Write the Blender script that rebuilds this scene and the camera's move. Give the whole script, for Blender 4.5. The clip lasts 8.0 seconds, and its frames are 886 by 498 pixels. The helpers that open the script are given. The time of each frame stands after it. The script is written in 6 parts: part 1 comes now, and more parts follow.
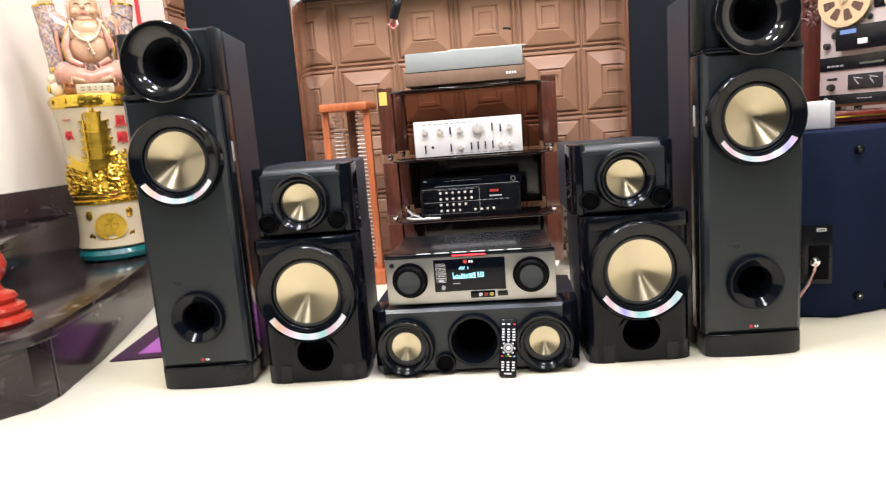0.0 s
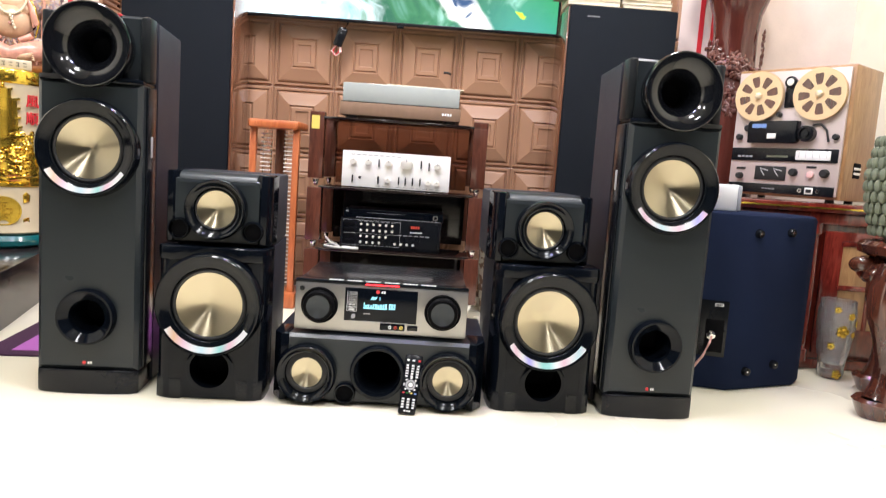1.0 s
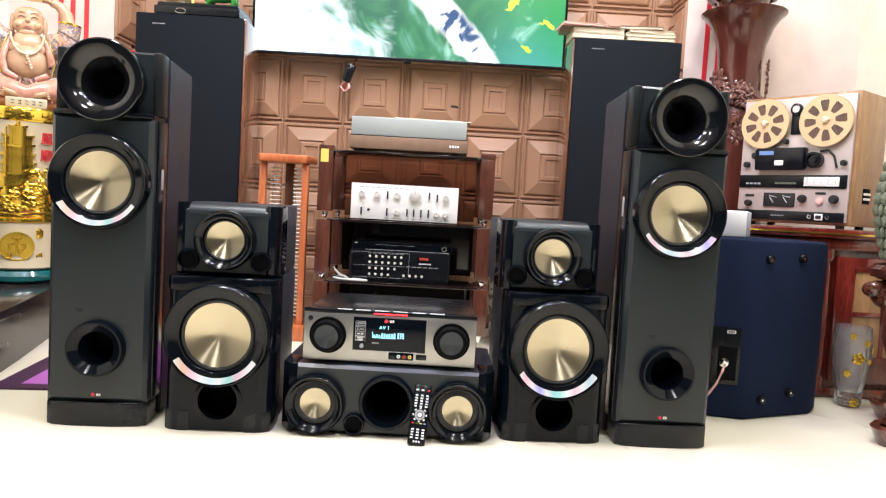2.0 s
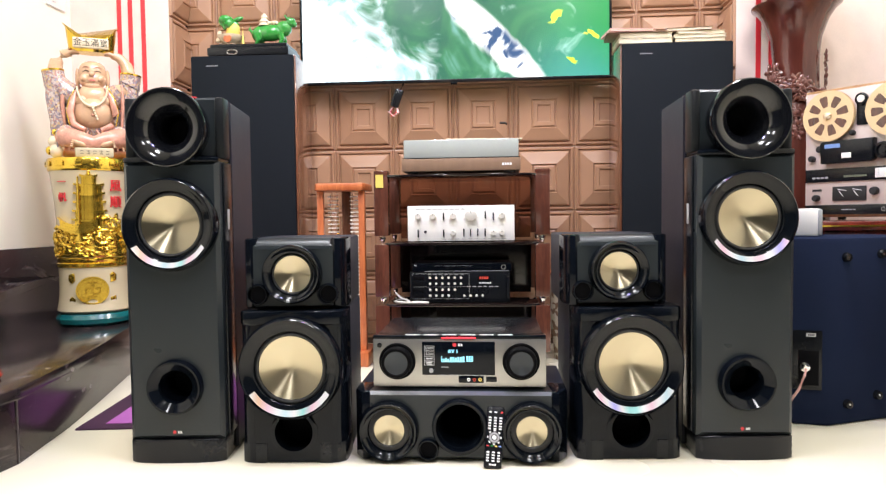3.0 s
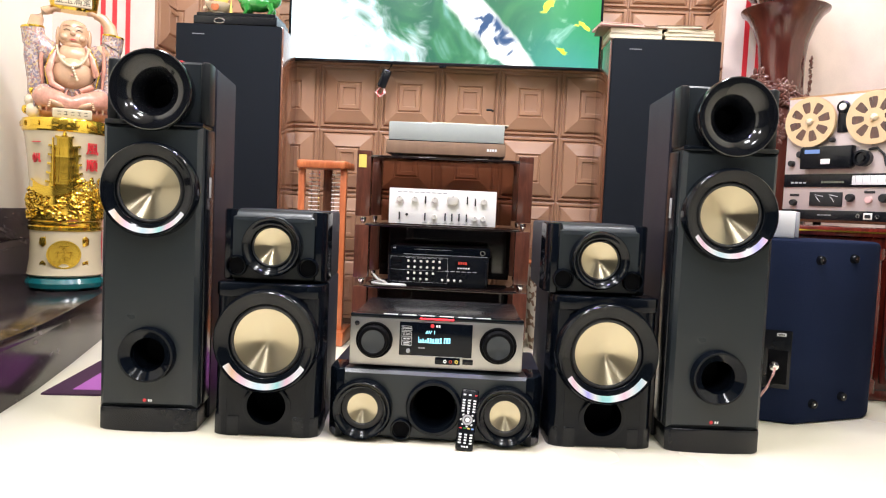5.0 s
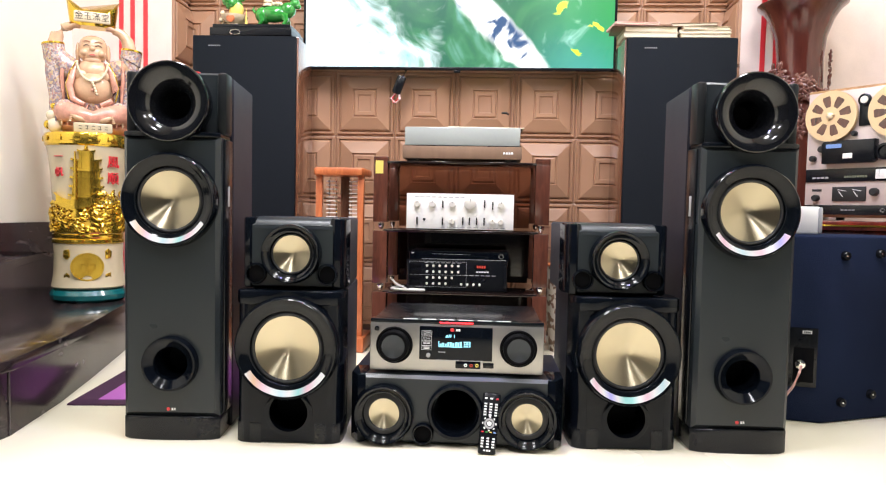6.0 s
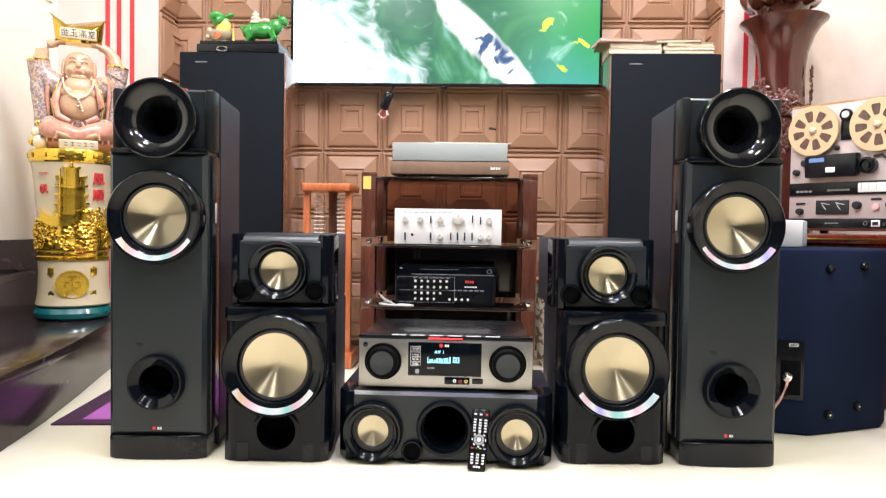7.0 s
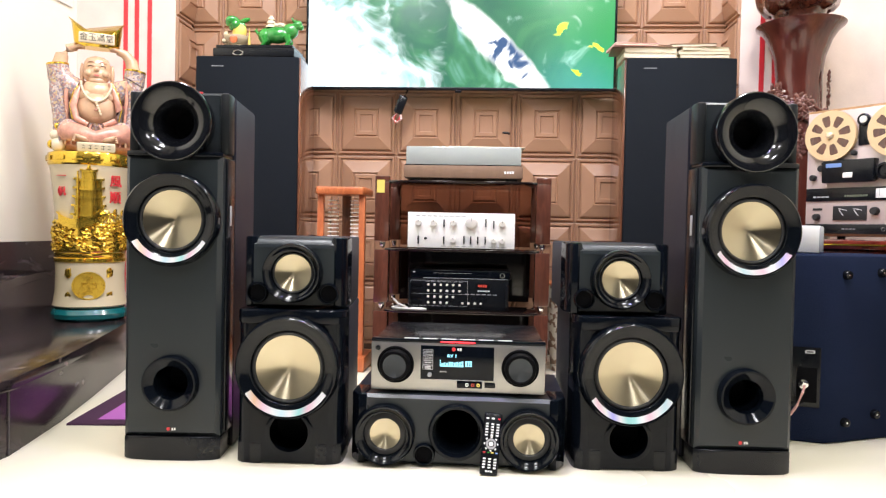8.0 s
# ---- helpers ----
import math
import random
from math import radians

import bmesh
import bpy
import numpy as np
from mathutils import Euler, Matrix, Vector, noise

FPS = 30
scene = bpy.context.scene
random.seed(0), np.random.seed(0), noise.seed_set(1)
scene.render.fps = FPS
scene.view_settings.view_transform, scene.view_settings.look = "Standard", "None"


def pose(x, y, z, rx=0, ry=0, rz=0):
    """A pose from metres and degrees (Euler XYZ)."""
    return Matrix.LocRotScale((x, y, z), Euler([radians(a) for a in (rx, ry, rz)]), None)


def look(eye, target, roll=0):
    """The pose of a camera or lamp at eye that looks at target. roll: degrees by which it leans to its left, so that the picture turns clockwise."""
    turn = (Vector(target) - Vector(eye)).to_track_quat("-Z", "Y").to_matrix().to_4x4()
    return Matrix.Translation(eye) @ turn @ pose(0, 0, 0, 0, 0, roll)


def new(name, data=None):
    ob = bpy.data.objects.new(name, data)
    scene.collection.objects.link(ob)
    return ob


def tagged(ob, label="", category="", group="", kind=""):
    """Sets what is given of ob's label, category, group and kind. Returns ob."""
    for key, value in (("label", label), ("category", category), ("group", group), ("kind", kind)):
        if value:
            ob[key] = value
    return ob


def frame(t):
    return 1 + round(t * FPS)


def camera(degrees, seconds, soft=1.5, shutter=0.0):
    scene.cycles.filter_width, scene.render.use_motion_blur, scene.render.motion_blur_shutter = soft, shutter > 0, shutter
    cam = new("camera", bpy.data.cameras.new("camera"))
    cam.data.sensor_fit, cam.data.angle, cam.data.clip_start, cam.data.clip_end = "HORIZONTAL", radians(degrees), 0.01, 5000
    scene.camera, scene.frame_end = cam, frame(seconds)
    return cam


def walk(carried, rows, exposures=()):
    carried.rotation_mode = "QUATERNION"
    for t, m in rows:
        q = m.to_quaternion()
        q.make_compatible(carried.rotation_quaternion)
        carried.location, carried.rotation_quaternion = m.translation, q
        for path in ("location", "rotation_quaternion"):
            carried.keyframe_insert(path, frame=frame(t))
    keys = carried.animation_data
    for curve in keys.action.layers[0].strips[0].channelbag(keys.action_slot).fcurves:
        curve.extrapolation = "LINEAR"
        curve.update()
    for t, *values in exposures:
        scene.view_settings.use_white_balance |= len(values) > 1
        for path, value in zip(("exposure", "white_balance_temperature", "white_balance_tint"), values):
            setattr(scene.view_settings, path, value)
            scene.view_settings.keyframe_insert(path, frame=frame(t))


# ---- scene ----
import functools

cam = camera(65.3, 8.0, soft=1.15, shutter=0.5)
PATH = [
    (0, (0.103, 0.064, 0.622), (-0.105, 2.022, 0.273), -4.4),
    (0.5, (0.083, 0.068, 0.607), (0.002, 2.034, 0.248), -0.4),
    (1, (0.096, 0.074, 0.598), (0.134, 2.06, 0.368), 4.0),
    (1.2, (0.104, 0.073, 0.595), (0.147, 2.062, 0.385), 3.5),
    (2.3, (0.103, 0.072, 0.578), (0.098, 2.067, 0.462), 3.3),
    (2.5, (0.102, 0.074, 0.578), (0.096, 2.07, 0.461), 3.2),
    (3, (0.076, 0.073, 0.597), (-0.073, 2.066, 0.507), -0.7),
    (3.5, (0.051, 0.079, 0.578), (-0.099, 2.073, 0.533), 2.7),
    (4, (0.052, 0.075, 0.576), (-0.121, 2.066, 0.496), 3.2),
    (4.5, (0.06, 0.076, 0.577), (-0.038, 2.07, 0.454), 2.9),
    (4.7, (0.057, 0.076, 0.579), (-0.020, 2.070, 0.452), 2.8),
    (5.8, (0.056, 0.076, 0.574), (-0.057, 2.070, 0.476), 1.3),
    (6, (0.058, 0.078, 0.574), (-0.072, 2.071, 0.466), 1.2),
    (6.5, (0.057, 0.076, 0.575), (-0.062, 2.069, 0.453), 1.1),
    (7, (0.057, 0.078, 0.576), (-0.039, 2.075, 0.511), 0.9),
    (7.5, (0.056, 0.08, 0.575), (-0.043, 2.077, 0.549), 1.1),
    (8, (0.057, 0.077, 0.575), (-0.077, 2.072, 0.521), 1.2),
]
walk(cam, [(t, look(eye, target, roll)) for t, eye, target, roll in PATH])

# ---- light ----
world = bpy.data.worlds.new("room_world")
world.use_nodes = True
world.node_tree.nodes["Background"].inputs[0].default_value = (1.0, 0.95, 0.88, 1)
world.node_tree.nodes["Background"].inputs[1].default_value = 0.05
scene.world = world
scene.view_settings.exposure = 0.0


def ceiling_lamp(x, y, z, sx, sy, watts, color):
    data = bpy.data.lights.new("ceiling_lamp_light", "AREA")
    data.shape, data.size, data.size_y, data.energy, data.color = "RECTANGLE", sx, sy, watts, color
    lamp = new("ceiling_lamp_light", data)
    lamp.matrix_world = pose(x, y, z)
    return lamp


CEIL = 3.0
LAMP = (0.97, 0.97, 1.0)
for lx, ly, watts in ((-0.75, 0.95, 26), (0.75, 0.95, 26), (-0.75, -0.35, 26), (0.75, -0.35, 26), (-0.65, 1.60, 33), (1.1, 2.25, 24), (0.0, 2.25, 24)):
    ceiling_lamp(lx, ly, CEIL - 0.06, 0.34, 0.34, watts * 1.15, LAMP)
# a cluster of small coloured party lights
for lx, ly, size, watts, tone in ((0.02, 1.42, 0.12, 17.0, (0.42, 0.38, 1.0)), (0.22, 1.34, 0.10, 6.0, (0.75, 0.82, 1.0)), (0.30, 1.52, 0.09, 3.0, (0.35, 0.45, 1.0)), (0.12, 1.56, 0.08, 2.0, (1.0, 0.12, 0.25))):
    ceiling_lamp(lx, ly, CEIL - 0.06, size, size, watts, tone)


# ---- materials ----
def nodes_of(name):
    m = bpy.data.materials.new(name)
    m.use_nodes = True
    return m, m.node_tree.nodes, m.node_tree.links, m.node_tree.nodes["Principled BSDF"]


def surface(name, col, rough=0.5, metal=0.0, var=0.12, scale=6.0, bump=0.0, bscale=120.0, coat=0.0, rvar=0.08, stretch=(1, 1, 1), per=0.0, spec=0.5):
    """A plain material with variation at two scales, and fine relief."""
    m, n, l, b = nodes_of(name)
    tc, mp = n.new("ShaderNodeTexCoord"), n.new("ShaderNodeMapping")
    mp.inputs["Scale"].default_value = stretch
    l.new(tc.outputs["Object"], mp.inputs["Vector"])
    big, fine = n.new("ShaderNodeTexNoise"), n.new("ShaderNodeTexNoise")
    big.inputs["Scale"].default_value, fine.inputs["Scale"].default_value = scale, bscale
    big.inputs["Detail"].default_value, fine.inputs["Detail"].default_value = 4, 2
    for t in (big, fine):
        l.new(mp.outputs[0], t.inputs["Vector"])
    mix = n.new("ShaderNodeMix")
    mix.data_type = "RGBA"
    mix.inputs[6].default_value = (*[c * (1 - var) for c in col], 1)
    mix.inputs[7].default_value = (*[min(1, c * (1 + var)) for c in col], 1)
    add = n.new("ShaderNodeMath")
    add.operation = "MULTIPLY_ADD"
    add.inputs[1].default_value = 0.3
    l.new(fine.outputs[0], add.inputs[0])
    l.new(big.outputs[0], add.inputs[2])
    sub = n.new("ShaderNodeMath")
    sub.operation = "SUBTRACT"
    sub.inputs[1].default_value = 0.15
    l.new(add.outputs[0], sub.inputs[0])
    fac = sub.outputs[0]
    if per:
        info, pm = n.new("ShaderNodeObjectInfo"), n.new("ShaderNodeMath")
        pm.operation = "MULTIPLY_ADD"
        pm.inputs[1].default_value = per
        l.new(info.outputs["Random"], pm.inputs[0])
        l.new(fac, pm.inputs[2])
        fac = pm.outputs[0]
    l.new(fac, mix.inputs[0])
    l.new(mix.outputs[2], b.inputs["Base Color"])
    rr = n.new("ShaderNodeMapRange")
    rr.inputs[3].default_value, rr.inputs[4].default_value = max(0.02, rough - rvar), min(1, rough + rvar)
    l.new(big.outputs[0], rr.inputs[0])
    l.new(rr.outputs[0], b.inputs["Roughness"])
    b.inputs["Metallic"].default_value = metal
    b.inputs["Specular IOR Level"].default_value = spec
    b.inputs["Coat Weight"].default_value = coat
    b.inputs["Coat Roughness"].default_value = 0.06
    if bump:
        bp = n.new("ShaderNodeBump")
        bp.inputs["Strength"].default_value, bp.inputs["Distance"].default_value = bump, 0.002
        l.new(fine.outputs[0], bp.inputs["Height"])
        l.new(bp.outputs[0], b.inputs["Normal"])
    return m


def glowing(name, col, strength, base=(0.02, 0.02, 0.02)):
    m, n, l, b = nodes_of(name)
    b.inputs["Base Color"].default_value = (*base, 1)
    b.inputs["Emission Color"].default_value = (*col, 1)
    b.inputs["Emission Strength"].default_value = strength
    return m


def glass(name, col, rough=0.02, ior=1.45):
    m, n, l, b = nodes_of(name)
    b.inputs["Base Color"].default_value = (*col, 1)
    b.inputs["Roughness"].default_value, b.inputs["IOR"].default_value = rough, ior
    b.inputs["Transmission Weight"].default_value = 1.0
    return m


def spun_metal(name, col, rough=0.3):
    """Metal turned on a lathe: its grain runs in rings round the axis, local y."""
    m, n, l, b = nodes_of(name)
    b.inputs["Base Color"].default_value = (*col, 1)
    b.inputs["Metallic"].default_value, b.inputs["Roughness"].default_value = 1.0, rough
    b.inputs["Anisotropic"].default_value, b.inputs["Anisotropic Rotation"].default_value = 0.95, 0.25
    t = n.new("ShaderNodeTangent")
    t.direction_type, t.axis = "RADIAL", "Y"
    l.new(t.outputs[0], b.inputs["Tangent"])
    return m


def wood(name, dark, light, rough=0.35, scale=3.0, coat=0.3, stretch=(6, 6, 1)):
    m, n, l, b = nodes_of(name)
    tc, mp, nz, wv = (n.new("ShaderNode" + k) for k in ("TexCoord", "Mapping", "TexNoise", "TexNoise"))
    mp.inputs["Scale"].default_value = stretch
    l.new(tc.outputs["Object"], mp.inputs["Vector"])
    nz.inputs["Scale"].default_value, nz.inputs["Detail"].default_value, nz.inputs["Distortion"].default_value = scale * 4, 6, 1.2
    wv.inputs["Scale"].default_value, wv.inputs["Detail"].default_value = scale, 3
    l.new(mp.outputs[0], nz.inputs["Vector"])
    l.new(mp.outputs[0], wv.inputs["Vector"])
    mu = n.new("ShaderNodeMath")
    mu.operation = "MULTIPLY"
    l.new(nz.outputs[0], mu.inputs[0])
    l.new(wv.outputs[0], mu.inputs[1])
    cr = n.new("ShaderNodeValToRGB")
    cr.color_ramp.elements[0].position, cr.color_ramp.elements[1].position = 0.12, 0.42
    cr.color_ramp.elements[0].color, cr.color_ramp.elements[1].color = (*dark, 1), (*light, 1)
    l.new(mu.outputs[0], cr.inputs[0])
    l.new(cr.outputs[0], b.inputs["Base Color"])
    b.inputs["Roughness"].default_value, b.inputs["Coat Weight"].default_value = rough, coat
    return m


M = dict(
    floor=surface("cream_floor", (0.80, 0.745, 0.585), 0.28, var=0.03, scale=1.5, bump=0.03, bscale=40),
    wall_white=surface("white_wall_paint", (0.86, 0.825, 0.70), 0.6, var=0.03, scale=2, bump=0.1, bscale=200),
    wall_pink=surface("pale_pink_wall_paint", (0.75, 0.62, 0.56), 0.6, var=0.14, scale=9, bump=0.15, bscale=160),
    # assumed dark tone for the unseen walls, chosen for dim, cool reflections
    wall_dark=surface("slate_wall_paint", (0.040, 0.045, 0.055), 0.6, var=0.15, scale=2, bump=0.1, bscale=180),
    ceiling=surface("ceiling_paint", (0.85, 0.83, 0.78), 0.7, var=0.02),
    red=surface("red_paint", (0.62, 0.03, 0.04), 0.4, var=0.08),
    tile=surface("copper_leather", (0.360, 0.198, 0.115), 0.34, var=0.16, scale=5, bump=0.25, bscale=300, per=0.25),
    joint=surface("panel_backing", (0.10, 0.05, 0.03), 0.6),
    cab=surface("black_vinyl_wrap", (0.020, 0.020, 0.029), 0.5, spec=0.3, var=0.15, bump=0.12, bscale=500),
    face=surface("charcoal_brushed_front", (0.0185, 0.0235, 0.0265), 0.30, spec=0.36, var=0.08, scale=5, bump=0.015, bscale=400),
    gloss=surface("piano_black", (0.0028, 0.0042, 0.0070), 0.09, spec=0.20, var=0.1, rvar=0.03),
    horn=surface("polished_horn", (0.0045, 0.005, 0.0065), 0.11, spec=0.55, var=0.1, rvar=0.02),
    knob_black=surface("soft_black_knob", (0.0035, 0.0035, 0.004), 0.45, spec=0.05, var=0.1),
    column=surface("satin_black_column", (0.010, 0.0115, 0.0125), 0.34, spec=0.25, var=0.1),
    grout=surface("dark_joint_filler", (0.085, 0.075, 0.075), 0.6, var=0.3, scale=30),
    bezel=surface("moulded_black_bezel", (0.003, 0.0042, 0.0062), 0.11, spec=0.28, var=0.15, scale=20, rvar=0.05),
    satin=surface("satin_black", (0.007, 0.008, 0.010), 0.22, spec=0.3, var=0.1),
    void=surface("dark_inside", (0.004, 0.004, 0.005), 0.7, spec=0.05, var=0.1),
    rubber=surface("black_rubber", (0.012, 0.012, 0.013), 0.5, var=0.1),
    gold_cone=spun_metal("spun_champagne_cone", (0.55, 0.485, 0.345), 0.28),
    dark_spun=spun_metal("spun_dark_aluminium", (0.065, 0.072, 0.082), 0.30),
    silver_face=surface("brushed_titanium", (0.40, 0.39, 0.37), 0.36, metal=0.9, var=0.06, bump=0.05, stretch=(1, 1, 30)),
    alu=surface("silver_anodised", (0.90, 0.88, 0.83), 0.38, metal=0.1, var=0.03, stretch=(1, 1, 20)),
    knob_silver=surface("turned_silver_knob", (0.80, 0.77, 0.70), 0.3, metal=0.35, var=0.05),
    chrome=surface("chrome", (0.80, 0.80, 0.80), 0.10, metal=1.0, var=0.04),
    grille=surface("navy_black_grille_cloth", (0.0075, 0.0098, 0.0135), 0.8, spec=0.12, var=0.2, scale=3, bump=0.4, bscale=700),
    walnut=wood("walnut_veneer", (0.10, 0.035, 0.018), (0.24, 0.10, 0.05), rough=0.25, coat=0.8),
    cherry=wood("dark_cherry_wood", (0.060, 0.020, 0.013), (0.125, 0.042, 0.025), rough=0.2, coat=0.6),
    orange_wood=wood("orange_stained_wood", (0.40, 0.095, 0.028), (0.64, 0.20, 0.07), rough=0.35),
    lacquer=wood("red_brown_lacquer", (0.075, 0.008, 0.006), (0.23, 0.030, 0.020), rough=0.12, coat=0.9),
    root=wood("polished_root_wood", (0.040, 0.012, 0.008), (0.12, 0.035, 0.018), rough=0.14, coat=0.8),
    deck_wood=wood("honey_wood_case", (0.26, 0.13, 0.05), (0.44, 0.25, 0.11), rough=0.4, stretch=(5, 5, 1)),
    smoke=glass("smoked_glass", (0.34, 0.20, 0.15), 0.03),
    dark_glass=surface("black_glass_shelf", (0.012, 0.007, 0.006), 0.05, var=0.1, rvar=0.02, coat=0.5),
    blue_carpet=surface("navy_speaker_carpet", (0.0095, 0.0155, 0.040), 0.95, spec=0.1, var=0.25, scale=5, bump=0.9, bscale=500),
    gold=surface("polished_gold_glaze", (0.74, 0.50, 0.07), 0.15, metal=0.9, var=0.15, scale=14),
    cream=surface("cream_ceramic", (0.53, 0.45, 0.30), 0.25, var=0.06, coat=0.3),
    teal=surface("teal_glaze", (0.005, 0.10, 0.105), 0.2, var=0.2, coat=0.6),
    purple=surface("purple_mat", (0.36, 0.10, 0.38), 0.8, var=0.12, bump=0.5, bscale=300),
    plum=surface("plum_mat_border", (0.050, 0.014, 0.045), 0.8, var=0.15, bump=0.5, bscale=300),
    white_plastic=surface("white_plastic", (0.80, 0.80, 0.78), 0.35, var=0.03),
    grey_plastic=surface("grey_plastic", (0.35, 0.35, 0.36), 0.45, var=0.06),
    cover=surface("smoked_acrylic_cover", (0.36, 0.385, 0.36), 0.12, var=0.12, scale=4),
    plinth_brown=surface("brown_grey_plinth", (0.23, 0.145, 0.095), 0.5, spec=0.2, var=0.15, stretch=(8, 1, 1)),
    paper=surface("cream_paper", (0.74, 0.66, 0.50), 0.7, var=0.1, scale=20),
    ink=surface("black_ink", (0.01, 0.01, 0.01), 0.6),
    white_ink=surface("white_ink", (0.8, 0.8, 0.8), 0.5, var=0.02),
    pale_pink=surface("pink_label", (0.75, 0.45, 0.42), 0.5),
    yellow=surface("yellow_sticker", (0.72, 0.56, 0.12), 0.5),
    jade=surface("jade_green_glaze", (0.03, 0.26, 0.04), 0.18, var=0.4, scale=16, coat=0.6),
    skin=surface("painted_porcelain_skin", (0.60, 0.38, 0.23), 0.25, var=0.16, scale=30, coat=0.3),
    robe_red=surface("rose_porcelain_robe", (0.58, 0.28, 0.20), 0.25, var=0.5, scale=34, coat=0.4),
    pearl=surface("pearl_bead_glaze", (0.72, 0.60, 0.42), 0.2, var=0.1),
    urn=surface("oxblood_glaze", (0.080, 0.020, 0.014), 0.17, bump=1.0, bscale=55, var=0.75, scale=14, coat=0.25, stretch=(1, 1, 0.16)),
    urn_relief=surface("brown_relief_glaze", (0.135, 0.052, 0.040), 0.22, var=0.5, scale=30, coat=0.4),
    celadon=surface("grey_green_glaze", (0.17, 0.19, 0.13), 0.3, var=0.3, scale=18),
    red_wax=surface("red_carved_wood", (0.42, 0.035, 0.02), 0.22, var=0.25, scale=12, coat=0.5),
    crystal=glass("cut_crystal", (0.90, 0.92, 0.95), 0.08, 1.5),
    tan=surface("tan_reel_plastic", (0.66, 0.47, 0.26), 0.45, var=0.06),
    deck_face=surface("satin_deck_plate", (0.60, 0.50, 0.465), 0.42, metal=0.25, var=0.04),
    cable_white=surface("white_cable", (0.7, 0.68, 0.62), 0.5),
    led_red=glowing("red_led", (1.0, 0.02, 0.03), 4.0),
    led_cyan=glowing("cyan_display", (0.35, 0.85, 1.0), 2.6),
    led_amber=glowing("dim_red_display", (0.8, 0.05, 0.02), 0.8),
    led_blue=glowing("blue_counter", (0.25, 0.42, 0.9), 0.8),
)



def mural_paint():
    """Cream wall paint with faint washed patches of green and rose."""
    m, n, l, b = nodes_of("cream_mural_wall")
    tc = n.new("ShaderNodeTexCoord")
    last = (0.81, 0.765, 0.62, 1)
    for scale, lo, hi, col, amount in ((1.1, 0.50, 0.72, (0.78, 0.62, 0.53, 1), 0.45), (1.7, 0.56, 0.74, (0.42, 0.62, 0.36, 1), 0.55), (7.0, 0.58, 0.75, (0.60, 0.50, 0.46, 1), 0.30)):
        t, r, x = n.new("ShaderNodeTexNoise"), n.new("ShaderNodeMapRange"), n.new("ShaderNodeMix")
        t.inputs["Scale"].default_value, t.inputs["Detail"].default_value = scale, 5
        l.new(tc.outputs["Object"], t.inputs["Vector"])
        r.inputs[1].default_value, r.inputs[2].default_value, r.inputs[4].default_value = lo, hi, amount
        l.new(t.outputs[0], r.inputs[0])
        x.data_type = "RGBA"
        l.new(r.outputs[0], x.inputs[0])
        if isinstance(last, tuple):
            x.inputs[6].default_value = last
        else:
            l.new(last, x.inputs[6])
        x.inputs[7].default_value = col
        last = x.outputs[2]
    l.new(last, b.inputs["Base Color"])
    b.inputs["Roughness"].default_value = 0.6
    return m


M["wall_mural"] = mural_paint()


def polished_granite():
    """Dark brown-black stone with drifting pale smears and fine speckle, polished unevenly."""
    m, n, l, b = nodes_of("polished_dark_granite")
    tc, mp = n.new("ShaderNodeTexCoord"), n.new("ShaderNodeMapping")
    mp.inputs["Scale"].default_value = (1.0, 1.0, 2.2)
    mp.inputs["Rotation"].default_value = (0.4, 0.5, 0.3)
    l.new(tc.outputs["Object"], mp.inputs["Vector"])
    last = (0.017, 0.013, 0.014, 1)
    for scale, distort, lo, hi, col, amount in ((2.2, 1.5, 0.45, 0.75, (0.050, 0.034, 0.036, 1), 0.8), (3.4, 3.0, 0.60, 0.72, (0.17, 0.14, 0.14, 1), 0.75), (90, 0.0, 0.60, 0.75, (0.09, 0.075, 0.07, 1), 0.45)):
        t, r, x = n.new("ShaderNodeTexNoise"), n.new("ShaderNodeMapRange"), n.new("ShaderNodeMix")
        t.inputs["Scale"].default_value, t.inputs["Detail"].default_value, t.inputs["Distortion"].default_value = scale, 5, distort
        l.new(mp.outputs[0], t.inputs["Vector"])
        r.inputs[1].default_value, r.inputs[2].default_value, r.inputs[4].default_value = lo, hi, amount
        l.new(t.outputs[0], r.inputs[0])
        x.data_type = "RGBA"
        l.new(r.outputs[0], x.inputs[0])
        if isinstance(last, tuple):
            x.inputs[6].default_value = last
        else:
            l.new(last, x.inputs[6])
        x.inputs[7].default_value = col
        last = x.outputs[2]
    l.new(last, b.inputs["Base Color"])
    wear, rr = n.new("ShaderNodeTexNoise"), n.new("ShaderNodeMapRange")
    wear.inputs["Scale"].default_value, wear.inputs["Detail"].default_value = 5.0, 4
    l.new(tc.outputs["Object"], wear.inputs["Vector"])
    rr.inputs[3].default_value, rr.inputs[4].default_value = 0.08, 0.26
    l.new(wear.outputs[0], rr.inputs[0])
    l.new(rr.outputs[0], b.inputs["Roughness"])
    b.inputs["Specular IOR Level"].default_value = 0.42
    return m


M["granite"] = polished_granite()


